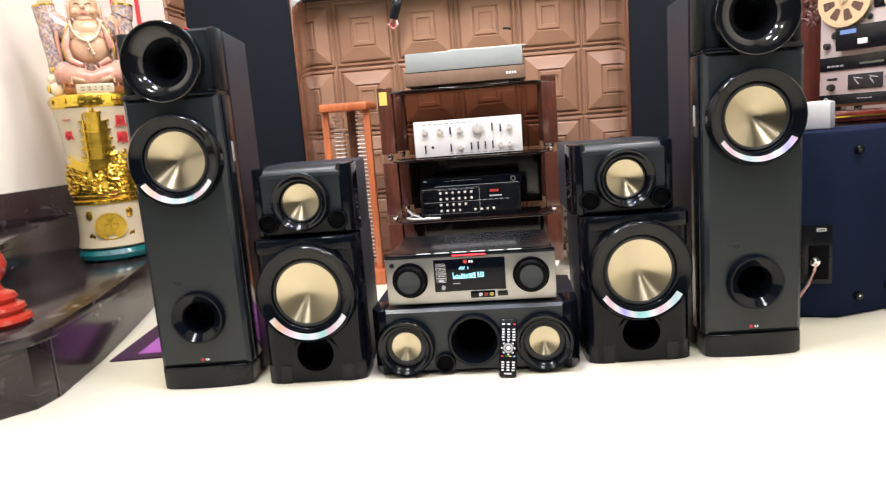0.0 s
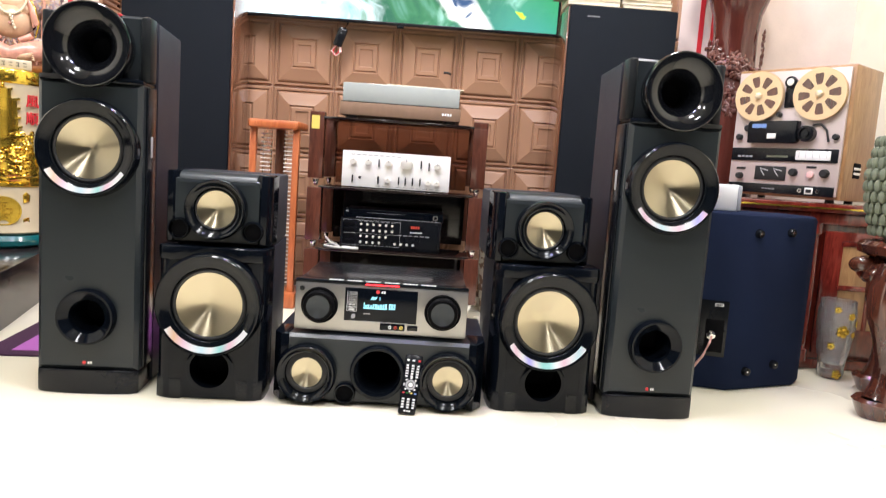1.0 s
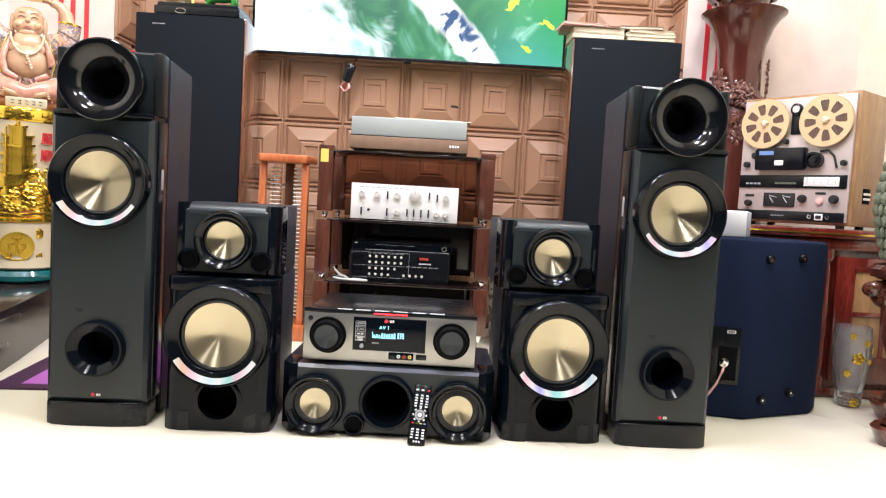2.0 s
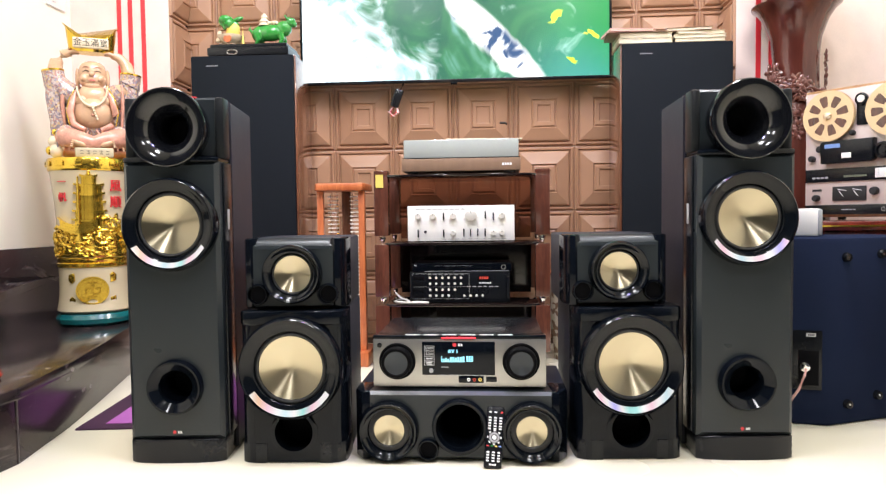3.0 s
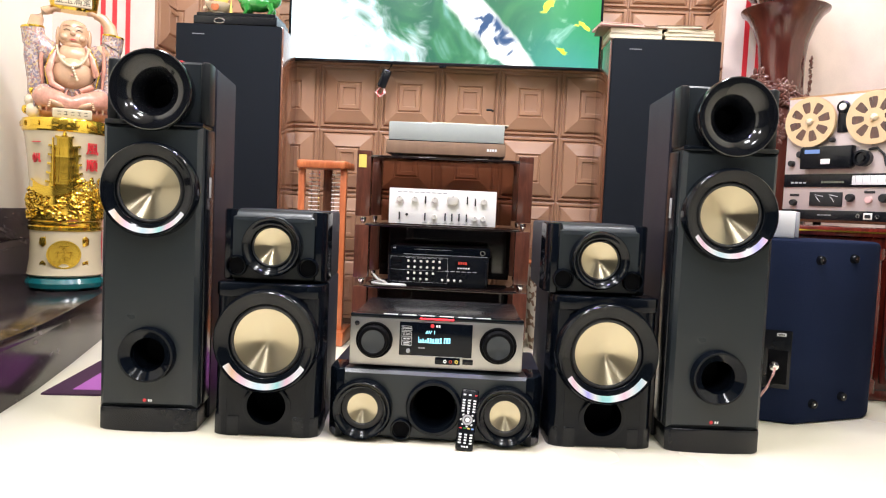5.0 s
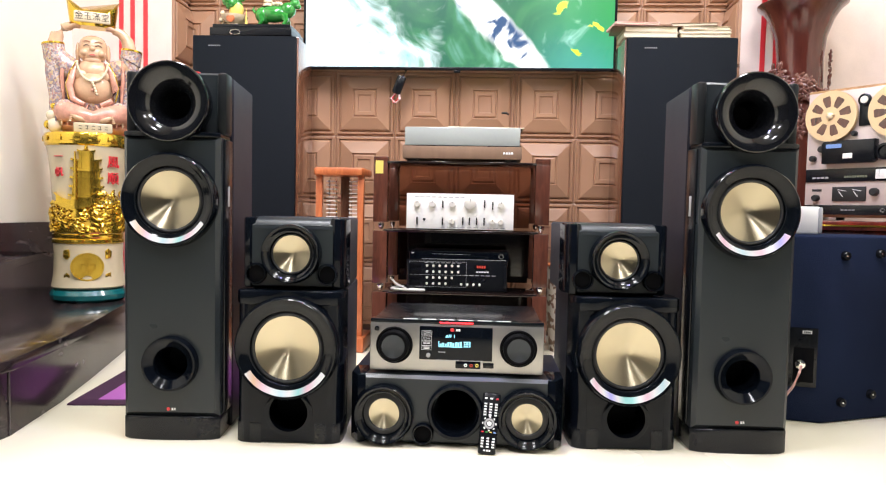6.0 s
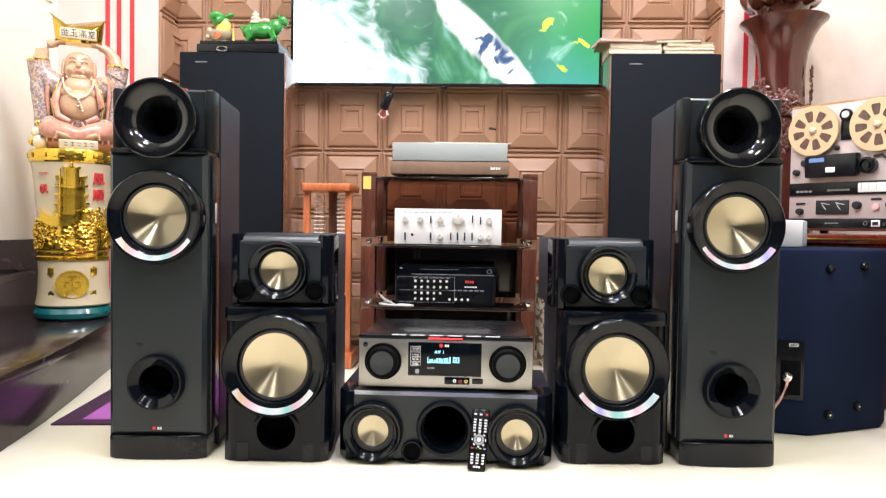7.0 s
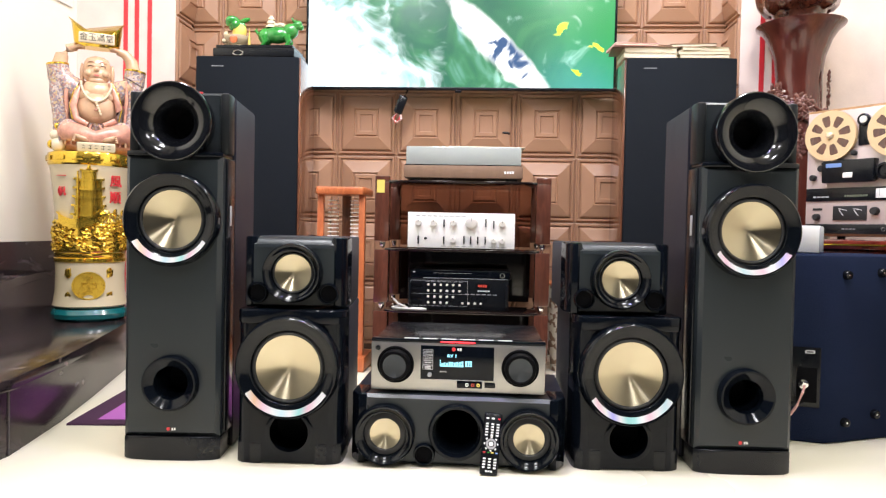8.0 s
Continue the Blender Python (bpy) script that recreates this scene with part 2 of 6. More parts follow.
def patterned(name, scale, cells, amount, base, rough=0.25):
    """A glaze broken into small cells of muted colours over a base."""
    m, n, l, b = nodes_of(name)
    tc, v, r, x = (n.new("ShaderNode" + k) for k in ("TexCoord", "TexVoronoi", "ValToRGB", "Mix"))
    l.new(tc.outputs["Object"], v.inputs["Vector"])
    v.inputs["Scale"].default_value = scale
    sep = n.new("ShaderNodeSeparateColor")
    l.new(v.outputs["Color"], sep.inputs[0])
    l.new(sep.outputs[0], r.inputs[0])
    ramp = r.color_ramp
    ramp.interpolation = "CONSTANT"
    while len(ramp.elements) < len(cells):
        ramp.elements.new(0.5)
    for k, c in enumerate(cells):
        ramp.elements[k].position, ramp.elements[k].color = k / len(cells), (*c, 1)
    x.data_type = "RGBA"
    x.inputs[0].default_value = amount
    x.inputs[6].default_value = (*base, 1)
    l.new(r.outputs[0], x.inputs[7])
    l.new(x.outputs[2], b.inputs["Base Color"])
    b.inputs["Roughness"].default_value, b.inputs["Coat Weight"].default_value = rough, 0.4
    return m


M["robe"] = patterned("patterned_porcelain_robe", 150, [(0.12, 0.09, 0.13), (0.50, 0.40, 0.38), (0.18, 0.20, 0.26), (0.60, 0.42, 0.16), (0.42, 0.18, 0.14), (0.66, 0.58, 0.48)], 0.6, (0.40, 0.29, 0.27))
M["weave"] = patterned("two_tone_weave", 60, [(0.70, 0.64, 0.52), (0.22, 0.12, 0.07), (0.70, 0.64, 0.52)], 0.9, (0.4, 0.3, 0.2), 0.7)


def effect_light(name, hues):
    """A strip of frosted effect light whose colour drifts along its length, local x."""
    m, n, l, b = nodes_of(name)
    tc, sx, mr, cr = (n.new("ShaderNode" + k) for k in ("TexCoord", "SeparateXYZ", "MapRange", "ValToRGB"))
    l.new(tc.outputs["Generated"], sx.inputs[0])
    l.new(sx.outputs[0], mr.inputs[0])
    l.new(mr.outputs[0], cr.inputs[0])
    ramp = cr.color_ramp
    while len(ramp.elements) < len(hues):
        ramp.elements.new(0.5)
    for k, h in enumerate(hues):
        ramp.elements[k].position = k / (len(hues) - 1)
        ramp.elements[k].color = (*h, 1)
    b.inputs["Base Color"].default_value = (0.18, 0.18, 0.185, 1)
    b.inputs["Roughness"].default_value = 0.3
    l.new(cr.outputs[0], b.inputs["Emission Color"])
    b.inputs["Emission Strength"].default_value = 0.62
    return m


W_, P_, C_, B_, G_ = (0.95, 0.92, 0.9), (0.95, 0.48, 0.62), (0.15, 0.75, 0.68), (0.3, 0.25, 0.95), (0.5, 0.8, 0.85)
M["crystal"].node_tree.nodes["Principled BSDF"].inputs["Transmission Weight"].default_value = 0.9
M["crystal"].node_tree.nodes["Principled BSDF"].inputs["Roughness"].default_value = 0.07
A_ = (0.95, 0.45, 0.12)
M["arc_a"] = effect_light("arc_light_rose", [W_, A_, P_, W_, G_, W_, C_, P_, W_, W_])
M["arc_b"] = effect_light("arc_light_teal", [W_, P_, W_, B_, W_, C_, C_, W_, P_, W_, G_, W_])
M["arc_c"] = effect_light("arc_light_blue", [W_, P_, W_, G_, W_, P_, W_, B_, P_])


# ---- shaping ----
def thing(name, m, label, category, group=""):
    ob = new(name)
    ob.empty_display_size = 0.05
    ob.matrix_world = m
    return tagged(ob, label, category, group)


def finish(bm, name, mat, angle=35):
    bmesh.ops.recalc_face_normals(bm, faces=bm.faces)
    me = bpy.data.meshes.new(name)
    bm.to_mesh(me)
    bm.free()
    for k in mat if isinstance(mat, (list, tuple)) else [mat]:
        me.materials.append(M[k])
    me.polygons.foreach_set("use_smooth", [True] * len(me.polygons))
    me.set_sharp_from_angle(angle=radians(angle))
    return me


def part(name, bm, mat, parent, label="", angle=35):
    ob = new(name, finish(bm, name, mat, angle))
    ob.parent = parent
    return tagged(ob, label)


def again(ob, m, parent):
    """The same part once more, sharing its mesh."""
    o = new(ob.name.split(".")[0], ob.data)
    o.parent = parent
    o.matrix_basis = m
    return o


def box(bm, c, s, bev=0.0, turn=None, seg=2, mi=0):
    m = Matrix.Translation(c) @ (turn.to_4x4() if turn else Matrix()) @ Matrix.Diagonal((*s, 1))
    vs = bmesh.ops.create_cube(bm, size=1, matrix=m)["verts"]
    fs = {f for v in vs for f in v.link_faces}
    if bev:
        es = list({e for v in vs for e in v.link_edges})
        r = bmesh.ops.bevel(bm, geom=es, offset=bev, segments=seg, affect="EDGES", profile=0.5)
        fs = {f for v in r["verts"] for f in v.link_faces} | {f for f in fs if f.is_valid}
    for f in fs:
        f.material_index = mi
    return bm


def B(c, s, bev=0.0, turn=None, seg=2):
    return box(bmesh.new(), c, s, bev, turn, seg)


def lathe(bm, prof, c=(0, 0, 0), axis="z", segs=40, a0=0.0, a1=360.0, mi=0):
    """Turns a profile of (radius, height) round the axis: z upwards, or y, with heights towards the front (-y)."""
    full = abs(a1 - a0) > 359.9
    count = segs if full else segs + 1
    rings = []
    for r, h in prof:
        if r < 1e-6 and full:
            p = (c[0], c[1], c[2] + h) if axis == "z" else (c[0], c[1] - h, c[2])
            rings.append([bm.verts.new(p)])
            continue
        ring = []
        for k in range(count):
            a = radians(a0 + (a1 - a0) * k / segs)
            u, v = r * math.cos(a), r * math.sin(a)
            ring.append(bm.verts.new((c[0] + u, c[1] + v, c[2] + h) if axis == "z" else (c[0] + u, c[1] - h, c[2] + v)))
        rings.append(ring)
    for p, q in zip(rings, rings[1:]):
        for k in range(segs):
            k2 = (k + 1) % len(p) if full else k + 1
            j2 = (k + 1) % len(q) if full else k + 1
            if len(p) == 1 and len(q) == 1:
                continue
            if len(p) == 1:
                f = bm.faces.new((p[0], q[k], q[j2]))
            elif len(q) == 1:
                f = bm.faces.new((p[k], p[k2], q[0]))
            else:
                f = bm.faces.new((p[k], p[k2], q[j2], q[k]))
            f.material_index = mi
    return bm


def L(prof, c=(0, 0, 0), axis="z", segs=40, **kw):
    return lathe(bmesh.new(), prof, c, axis, segs, **kw)


def prism(bm, pts, lo, hi, axis="z", bev=0.0):
    """Extrudes a flat outline along an axis. pts: (x, y) for z, (x, z) for y, (y, z) for x."""
    def at(p, h):
        return {"z": (p[0], p[1], h), "y": (p[0], h, p[1]), "x": (h, p[0], p[1])}[axis]
    a, b = ([bm.verts.new(at(p, h)) for p in pts] for h in (lo, hi))
    fs = [bm.faces.new(a), bm.faces.new(b)]
    for k in range(len(pts)):
        fs.append(bm.faces.new((a[k], a[(k + 1) % len(a)], b[(k + 1) % len(b)], b[k])))
    if bev:
        es = list({e for f in fs[:2] for e in f.edges})
        bmesh.ops.bevel(bm, geom=es, offset=bev, segments=2, affect="EDGES", profile=0.5)
    return bm


def P(pts, lo, hi, axis="z", bev=0.0):
    return prism(bmesh.new(), pts, lo, hi, axis, bev)


def tube(bm, pts, radius, segs=8, closed=False, mi=0):
    """A round bar along points; radius is one number or one for each point."""
    pts = [Vector(p) for p in pts]
    rings, n = [], len(pts)
    for k, p in enumerate(pts):
        d = (pts[(k + 1) % n if closed else min(k + 1, n - 1)] - pts[k - 1 if closed else max(k - 1, 0)]).normalized()
        side = d.cross(Vector((0, 0, 1)) if abs(d.z) < 0.9 else Vector((1, 0, 0))).normalized()
        up = side.cross(d)
        r = radius[k] if isinstance(radius, (list, tuple)) else radius
        rings.append([bm.verts.new(p + side * r * math.cos(2 * math.pi * j / segs) + up * r * math.sin(2 * math.pi * j / segs)) for j in range(segs)])
    for k in range(n if closed else n - 1):
        p, q = rings[k], rings[(k + 1) % n]
        for j in range(segs):
            bm.faces.new((p[j], p[(j + 1) % segs], q[(j + 1) % segs], q[j])).material_index = mi
    if not closed:
        for r in (rings[0], rings[-1]):
            bm.faces.new(r).material_index = mi
    return bm


def T(pts, radius, segs=8, closed=False):
    return tube(bmesh.new(), pts, radius, segs, closed)


@functools.lru_cache(maxsize=None)
def unit_ball(u, v):
    pts = [Vector((0, 0, 1))]
    for j in range(1, v):
        t = math.pi * j / v
        pts += [Vector((math.sin(t) * math.cos(2 * math.pi * k / u), math.sin(t) * math.sin(2 * math.pi * k / u), math.cos(t))) for k in range(u)]
    pts.append(Vector((0, 0, -1)))
    faces = [(0, 1 + k, 1 + (k + 1) % u) for k in range(u)]
    for j in range(v - 2):
        o = 1 + j * u
        faces += [(o + k, o + u + k, o + u + (k + 1) % u, o + (k + 1) % u) for k in range(u)]
    o, e = 1 + (v - 2) * u, len(pts) - 1
    faces += [(o + (k + 1) % u, o + k, e) for k in range(u)]
    return pts, faces


def blob(bm, c, s, turn=None, mi=0, u=16, v=10):
    m = Matrix.Translation(c) @ (turn.to_4x4() if turn else Matrix()) @ Matrix.Diagonal((*s, 1))
    pts, faces = unit_ball(u, v)
    vs = [bm.verts.new(m @ p) for p in pts]
    for f in faces:
        bm.faces.new([vs[k] for k in f]).material_index = mi
    return bm


def Rt(x=0, y=0, z=0):
    return Euler((radians(x), radians(y), radians(z))).to_matrix()


def plate(w, z0, z1, thick, holes, chamfer=0.008, x0=0.0):
    """A front panel in the xz plane, its face at y = 0, with round holes (x, z, r) through it and a chamfered rim."""
    bm = bmesh.new()
    def loop(points, y):
        return [bm.verts.new((x, y, z)) for x, z in points]
    def rect(g):
        a, b, c, d = x0 - w / 2 + g, x0 + w / 2 - g, z0 + g, z1 - g
        return [(a, c), (b, c), (b, d), (a, d)]
    front, rim, back = loop(rect(chamfer), 0), loop(rect(0), chamfer), loop(rect(0), thick)
    edges = [bm.edges.new((front[k], front[(k + 1) % 4])) for k in range(4)]
    for x, z, r in holes:
        ring = loop([(x + r * math.cos(2 * math.pi * k / 32), z + r * math.sin(2 * math.pi * k / 32)) for k in range(32)], 0)
        edges += [bm.edges.new((ring[k], ring[(k + 1) % 32])) for k in range(32)]
    bmesh.ops.triangle_fill(bm, use_beauty=True, edges=edges)
    for p, q in ((front, rim), (rim, back)):
        for k in range(4):
            bm.faces.new((p[k], p[(k + 1) % 4], q[(k + 1) % 4], q[k]))
    return bm


def lettering(name, text, size, parent, m, mat, label="", depth=0.0004):
    """Words as a mesh; they read from the front (-y)."""
    cu = bpy.data.curves.new(name, "FONT")
    cu.body, cu.size, cu.extrude, cu.align_x, cu.align_y = text, size, depth, "CENTER", "CENTER"
    cu.resolution_u = 2
    tmp = bpy.data.objects.new(name, cu)
    scene.collection.objects.link(tmp)
    bpy.context.view_layer.update()
    me = bpy.data.meshes.new_from_object(tmp.evaluated_get(bpy.context.evaluated_depsgraph_get()))
    bpy.data.objects.remove(tmp)
    me.name = name
    me.materials.clear()
    me.materials.append(M[mat])
    ob = new(name, me)
    ob.parent = parent
    ob.matrix_basis = m @ pose(0, 0, 0, 90)
    return tagged(ob, label)


def bars(parent, name, c, w, h, count, mat, rows=1):
    """Unreadable small print: plain bars side by side."""
    bm = bmesh.new()
    for r in range(rows):
        for k in range(count):
            box(bm, (c[0] - w / 2 + w * (k + 0.5) / count, c[1], c[2] - r * h * 1.8), (w / count * 0.72, 0.0008, h))
    return part(name, bm, mat, parent)


# ---- the room ----
def setting(name, bm, mat, label, category):
    ob = new(name, finish(bm, name, mat))
    return tagged(ob, label, category, kind="structure")


BACK, FRONT, LEFT, RIGHT = 3.30, 3.13, -1.84, 1.86
NICHE_L, NICHE_R = -1.378, 1.106
floor = setting("floor", B((0, -0.7, -0.06), (4.4, 9.2, 0.12)), "floor", "glossy cream polished tile floor", "floor")
ceiling = setting("ceiling", B((0, -0.7, CEIL + 0.06), (4.4, 9.2, 0.12)), "ceiling", "plain white painted ceiling", "ceiling")
wall_north = setting("wall_north", B(((NICHE_L + NICHE_R) / 2, BACK + 0.09, CEIL / 2), (NICHE_R - NICHE_L + 0.4, 0.12, CEIL - 0.004)), "joint",
                     "niche wall clad in copper-brown embossed square leather panels", "wall")
wall_nl = setting("wall_north_left", B(((LEFT + NICHE_L) / 2, FRONT + 0.085, CEIL / 2), (NICHE_L - LEFT, 0.17, CEIL - 0.004)), "wall_pink",
                  "pale pink painted wall with three red vertical stripes", "wall")
wall_nr = setting("wall_north_right", B(((RIGHT + NICHE_R) / 2, FRONT + 0.085, CEIL / 2), (RIGHT - NICHE_R, 0.17, CEIL - 0.004)), "wall_pink",
                  "pale pink painted wall with red vertical stripes", "wall")
# unseen rear walls, added dark so glossy fronts and cones reflect less
setting("wall_west_rear", B((LEFT - 0.08, -2.35, CEIL / 2), (0.16, 5.9, CEIL - 0.004)), "wall_dark", "unseen side wall, added dark to dim reflections", "wall")
setting("wall_east_rear", B((RIGHT + 0.08, -2.35, CEIL / 2), (0.16, 5.9, CEIL - 0.004)), "wall_dark", "unseen side wall, added dark to dim reflections", "wall")
setting("wall_west", B((LEFT - 0.08, 2.05, CEIL / 2), (0.16, 2.89, CEIL - 0.004)), "wall_white", "plain cream white painted side wall", "wall")
setting("wall_east", B((RIGHT + 0.08, 2.05, CEIL / 2), (0.16, 2.89, CEIL - 0.004)), "wall_mural", "cream white wall with a faint green painted mural", "wall")
setting("wall_south", B((0, -5.2, CEIL / 2), (4.0, 0.12, CEIL - 0.004)), "wall_dark", "unseen end wall, added dark to dim reflections", "wall")
for x in (-1.609, -1.557, -1.497):
    part("stripe", B((x, FRONT - 0.001, CEIL / 2), (0.020, 0.003, CEIL - 0.02)), "red", wall_nl)
for x in (1.197, 1.250, 1.310):
    part("stripe", B((x, FRONT - 0.001, CEIL / 2), (0.020, 0.003, CEIL - 0.02)), "red", wall_nr)

# two dark granite steps with a rounded end, and the skirting above them
STEP_1 = [(-1.50, 3.125), (-1.41, 2.86), (-1.325, 2.56), (-1.245, 2.28), (-1.165, 1.98), (-1.105, 1.68), (-1.112, 1.60), (-1.17, 1.535), (-1.30, 1.47),
          (-1.50, 1.40), (LEFT + 0.002, 1.32), (LEFT + 0.002, 3.125)]
STEP_2 = [(LEFT + 0.02, 3.0), (-1.80, 2.80), (-1.70, 2.52), (-1.565, 2.20), (-1.45, 1.92), (-1.44, 1.84), (-1.50, 1.76), (LEFT + 0.002, 1.66), (LEFT + 0.002, 3.0)]
step_1 = setting("step_1", P(STEP_1, 0.0, 0.165), "granite", "polished black granite step with a rounded end", "step")
part("tread", P([(x + 0.022, y - 0.012) if x > -1.8 and y < 3.1 else (x, y) for x, y in STEP_1], 0.165, 0.195, bev=0.006), "granite", step_1)
for k in (5, 7, 8):
    x, y = STEP_1[k]
    part("joint", B((x + 0.0005, y - 0.0015, 0.083), (0.003, 0.004, 0.163)), "grout", step_1)
step_2 = setting("step_2", P(STEP_2, 0.195, 0.335), "granite", "polished black granite upper step", "step")
part("tread", P([(x + 0.02, y - 0.012) if x > -1.8 else (x, y) for x, y in STEP_2], 0.335, 0.365, bev=0.006), "granite", step_2)
setting("baseboard", B((LEFT + 0.012, 2.05, 0.43), (0.024, 2.14, 0.13), 0.003), "granite", "black granite skirting above the steps", "skirting")

mat_ob = thing("floor_mat", pose(-1.128, 1.945, 0.0, 0, 0, 7), "thin purple mat with a plum border on the floor", "mat")
part("border", B((0.36, 0.26, 0.003), (0.72, 0.52, 0.006), 0.002), "plum", mat_ob)
part("centre", B((0.38, 0.255, 0.0065), (0.62, 0.43, 0.003), 0.001), "purple", mat_ob, "light purple centre")

# embossed leather panels
PW, PH = 0.28, 0.298
RELIEF = [(0.1395, 0.0, 0.0), (0.1345, 0.0, 0.002), (0.131, 0.0, 0.012), (0.124, 0.0, 0.012), (0.1215, 0.0, 0.004), (0.1185, 0.0, 0.004), (0.115, 0.0, 0.013), (0.110, 0.0, 0.0165), (0.104, 0.0, 0.018),
          (0.082, 0.0, 0.0225), (0.062, 0.0, 0.029), (0.0575, 0.0, 0.030), (0.0545, 0.0, 0.024), (0.051, 0.0, 0.0235), (0.048, 0.0, 0.0285), (0.045, 0.0, 0.030), (0.031, 0.0, 0.030), (0.028, 0.0, 0.025), (0.025, 0.0, 0.0245), (0.004, 0.0, 0.0245)]


def leather_panel(x_lo=-1.0, x_hi=1.0):
    """One embossed square panel, face towards -y, cut off at x_lo and x_hi from its middle."""
    bm = bmesh.new()
    rings = []
    for a, _, h in RELIEF:
        b = a + (PH - PW) / 2
        rings.append([bm.verts.new((x, -h, z)) for x, z in ((-a, -b), (a, -b), (a, b), (-a, b))])
    for p, q in zip(rings, rings[1:]):
        for k in range(4):
            bm.faces.new((p[k], p[(k + 1) % 4], q[(k + 1) % 4], q[k]))
    bm.faces.new(rings[-1])
    for at, n in ((x_lo, -1), (x_hi, 1)):
        if abs(at) < 0.14:
            bmesh.ops.bisect_plane(bm, geom=bm.verts[:] + bm.edges[:] + bm.faces[:], plane_co=(at, 0, 0), plane_no=(n, 0, 0), clear_outer=True)
    return finish(bm, "leather_panel", "tile", 12)


def clad(parent, columns, to_world):
    for mesh, x in columns:
        for r in range(-3, 7):
            z = 0.922 + PH * (r + 0.5)
            if z - PH / 2 < -0.05 or z + PH / 2 > CEIL + 0.02:
                continue
            ob = new("leather_panel", mesh)
            ob.parent = parent
            ob.matrix_basis = to_world @ pose(x, 0, z)


full, cols = leather_panel(), []
for k in range(-3, 7):
    x = -0.672 + PW * (k + 0.5)
    lo, hi = NICHE_L - x, NICHE_R - x
    cols.append((full if lo < -0.14 and hi > 0.14 else leather_panel(max(lo, -1), min(hi, 1)), x))
cols = [(m, x) for m, x in cols if x + 0.13 > NICHE_L and x - 0.13 < NICHE_R]
clad(wall_north, cols, pose(0, BACK + 0.028, 0))
half = leather_panel(-0.14, 0.03)
clad(wall_nl, [(half, 0)], pose(NICHE_L - 0.001, BACK - 0.03, 0, 0, 0, 90))
clad(wall_nr, [(leather_panel(-0.03, 0.14), 0)], pose(NICHE_R + 0.001, BACK - 0.03, 0, 0, 0, -90))


# ---- loudspeakers ----
def driver(parent, name, x, z, r, y=0.0, arc="arc_a", cone=0.61, arc_span=(212, 328)):
    """A dished metal cone in a dark funnel-shaped bezel, with an arc of effect light in the lower half."""
    lip = [(r, -0.004), (r, 0.010), (r * 0.992, 0.019), (r * 0.970, 0.026), (r * 0.940, 0.0295), (r * 0.905, 0.0285), (r * 0.85, 0.0245), (r * 0.74, 0.0150), (r * 0.715, 0.0145), (r * 0.70, 0.0125), (r * 0.69, 0.004)]
    d = part(name, L(lip, (x, y, z), "y", 64), "bezel", parent, "glossy black bezel")
    part("surround", L([(r * 0.695, 0.003), (r * 0.685, 0.009), (r * (cone + 0.045), 0.0115), (r * (cone + 0.018), 0.010), (r * cone, 0.004)], (x, y, z), "y", 56), "rubber", d, "black rubber surround")
    dish = r * cone * 0.36
    part("cone", L([(r * (cone + 0.005), 0.0075), (r * cone * 0.66, 0.0075 - dish * 0.36), (r * cone * 0.33, 0.0075 - dish * 0.70), (0.0, 0.0075 - dish)], (x, y, z), "y", 72), "gold_cone", d, "spun champagne-gold metal cone")
    if arc:
        q = [(r * 0.905, 0.0299), (r * 0.80, 0.0215), (r * 0.80, 0.0195), (r * 0.905, 0.0279), (r * 0.905, 0.0299)]
        part("light_arc", L(q, (x, y, z), "y", 40, a0=arc_span[0], a1=arc_span[1]), arc, d, "pale iridescent light arc")
    return d


def port(parent, x, z, r, y=0.0, flare=1.45, rise=0.02, depth=0.085):
    ring = [(r * flare, -0.004), (r * flare, rise * 0.5), (r * (flare - 0.08), rise), (r * (flare - 0.2), rise), (r * 1.08, rise * 0.35), (r * 0.98, -0.01), (r * 0.92, -depth)]
    p = part("port", L(ring, (x, y, z), "y", 44), "gloss", parent, "flared glossy black bass port")
    # near-black disc: its colour stands in for the shade deep in the port
    part("port_inside", L([(r * 0.93, -depth), (0, -depth)], (x, y, z), "y", 32), "void", p)


def badge(parent, z, y=-0.0008):
    part("badge", L([(0.0045, 0.0), (0.0045, 0.0008), (0, 0.0009)], (-0.007, y + 0.0008, z), "y", 16), "red", parent, "small red badge")
    bars(parent, "badge_mark", (0.006, y, z), 0.011, 0.006, 2, "white_ink")


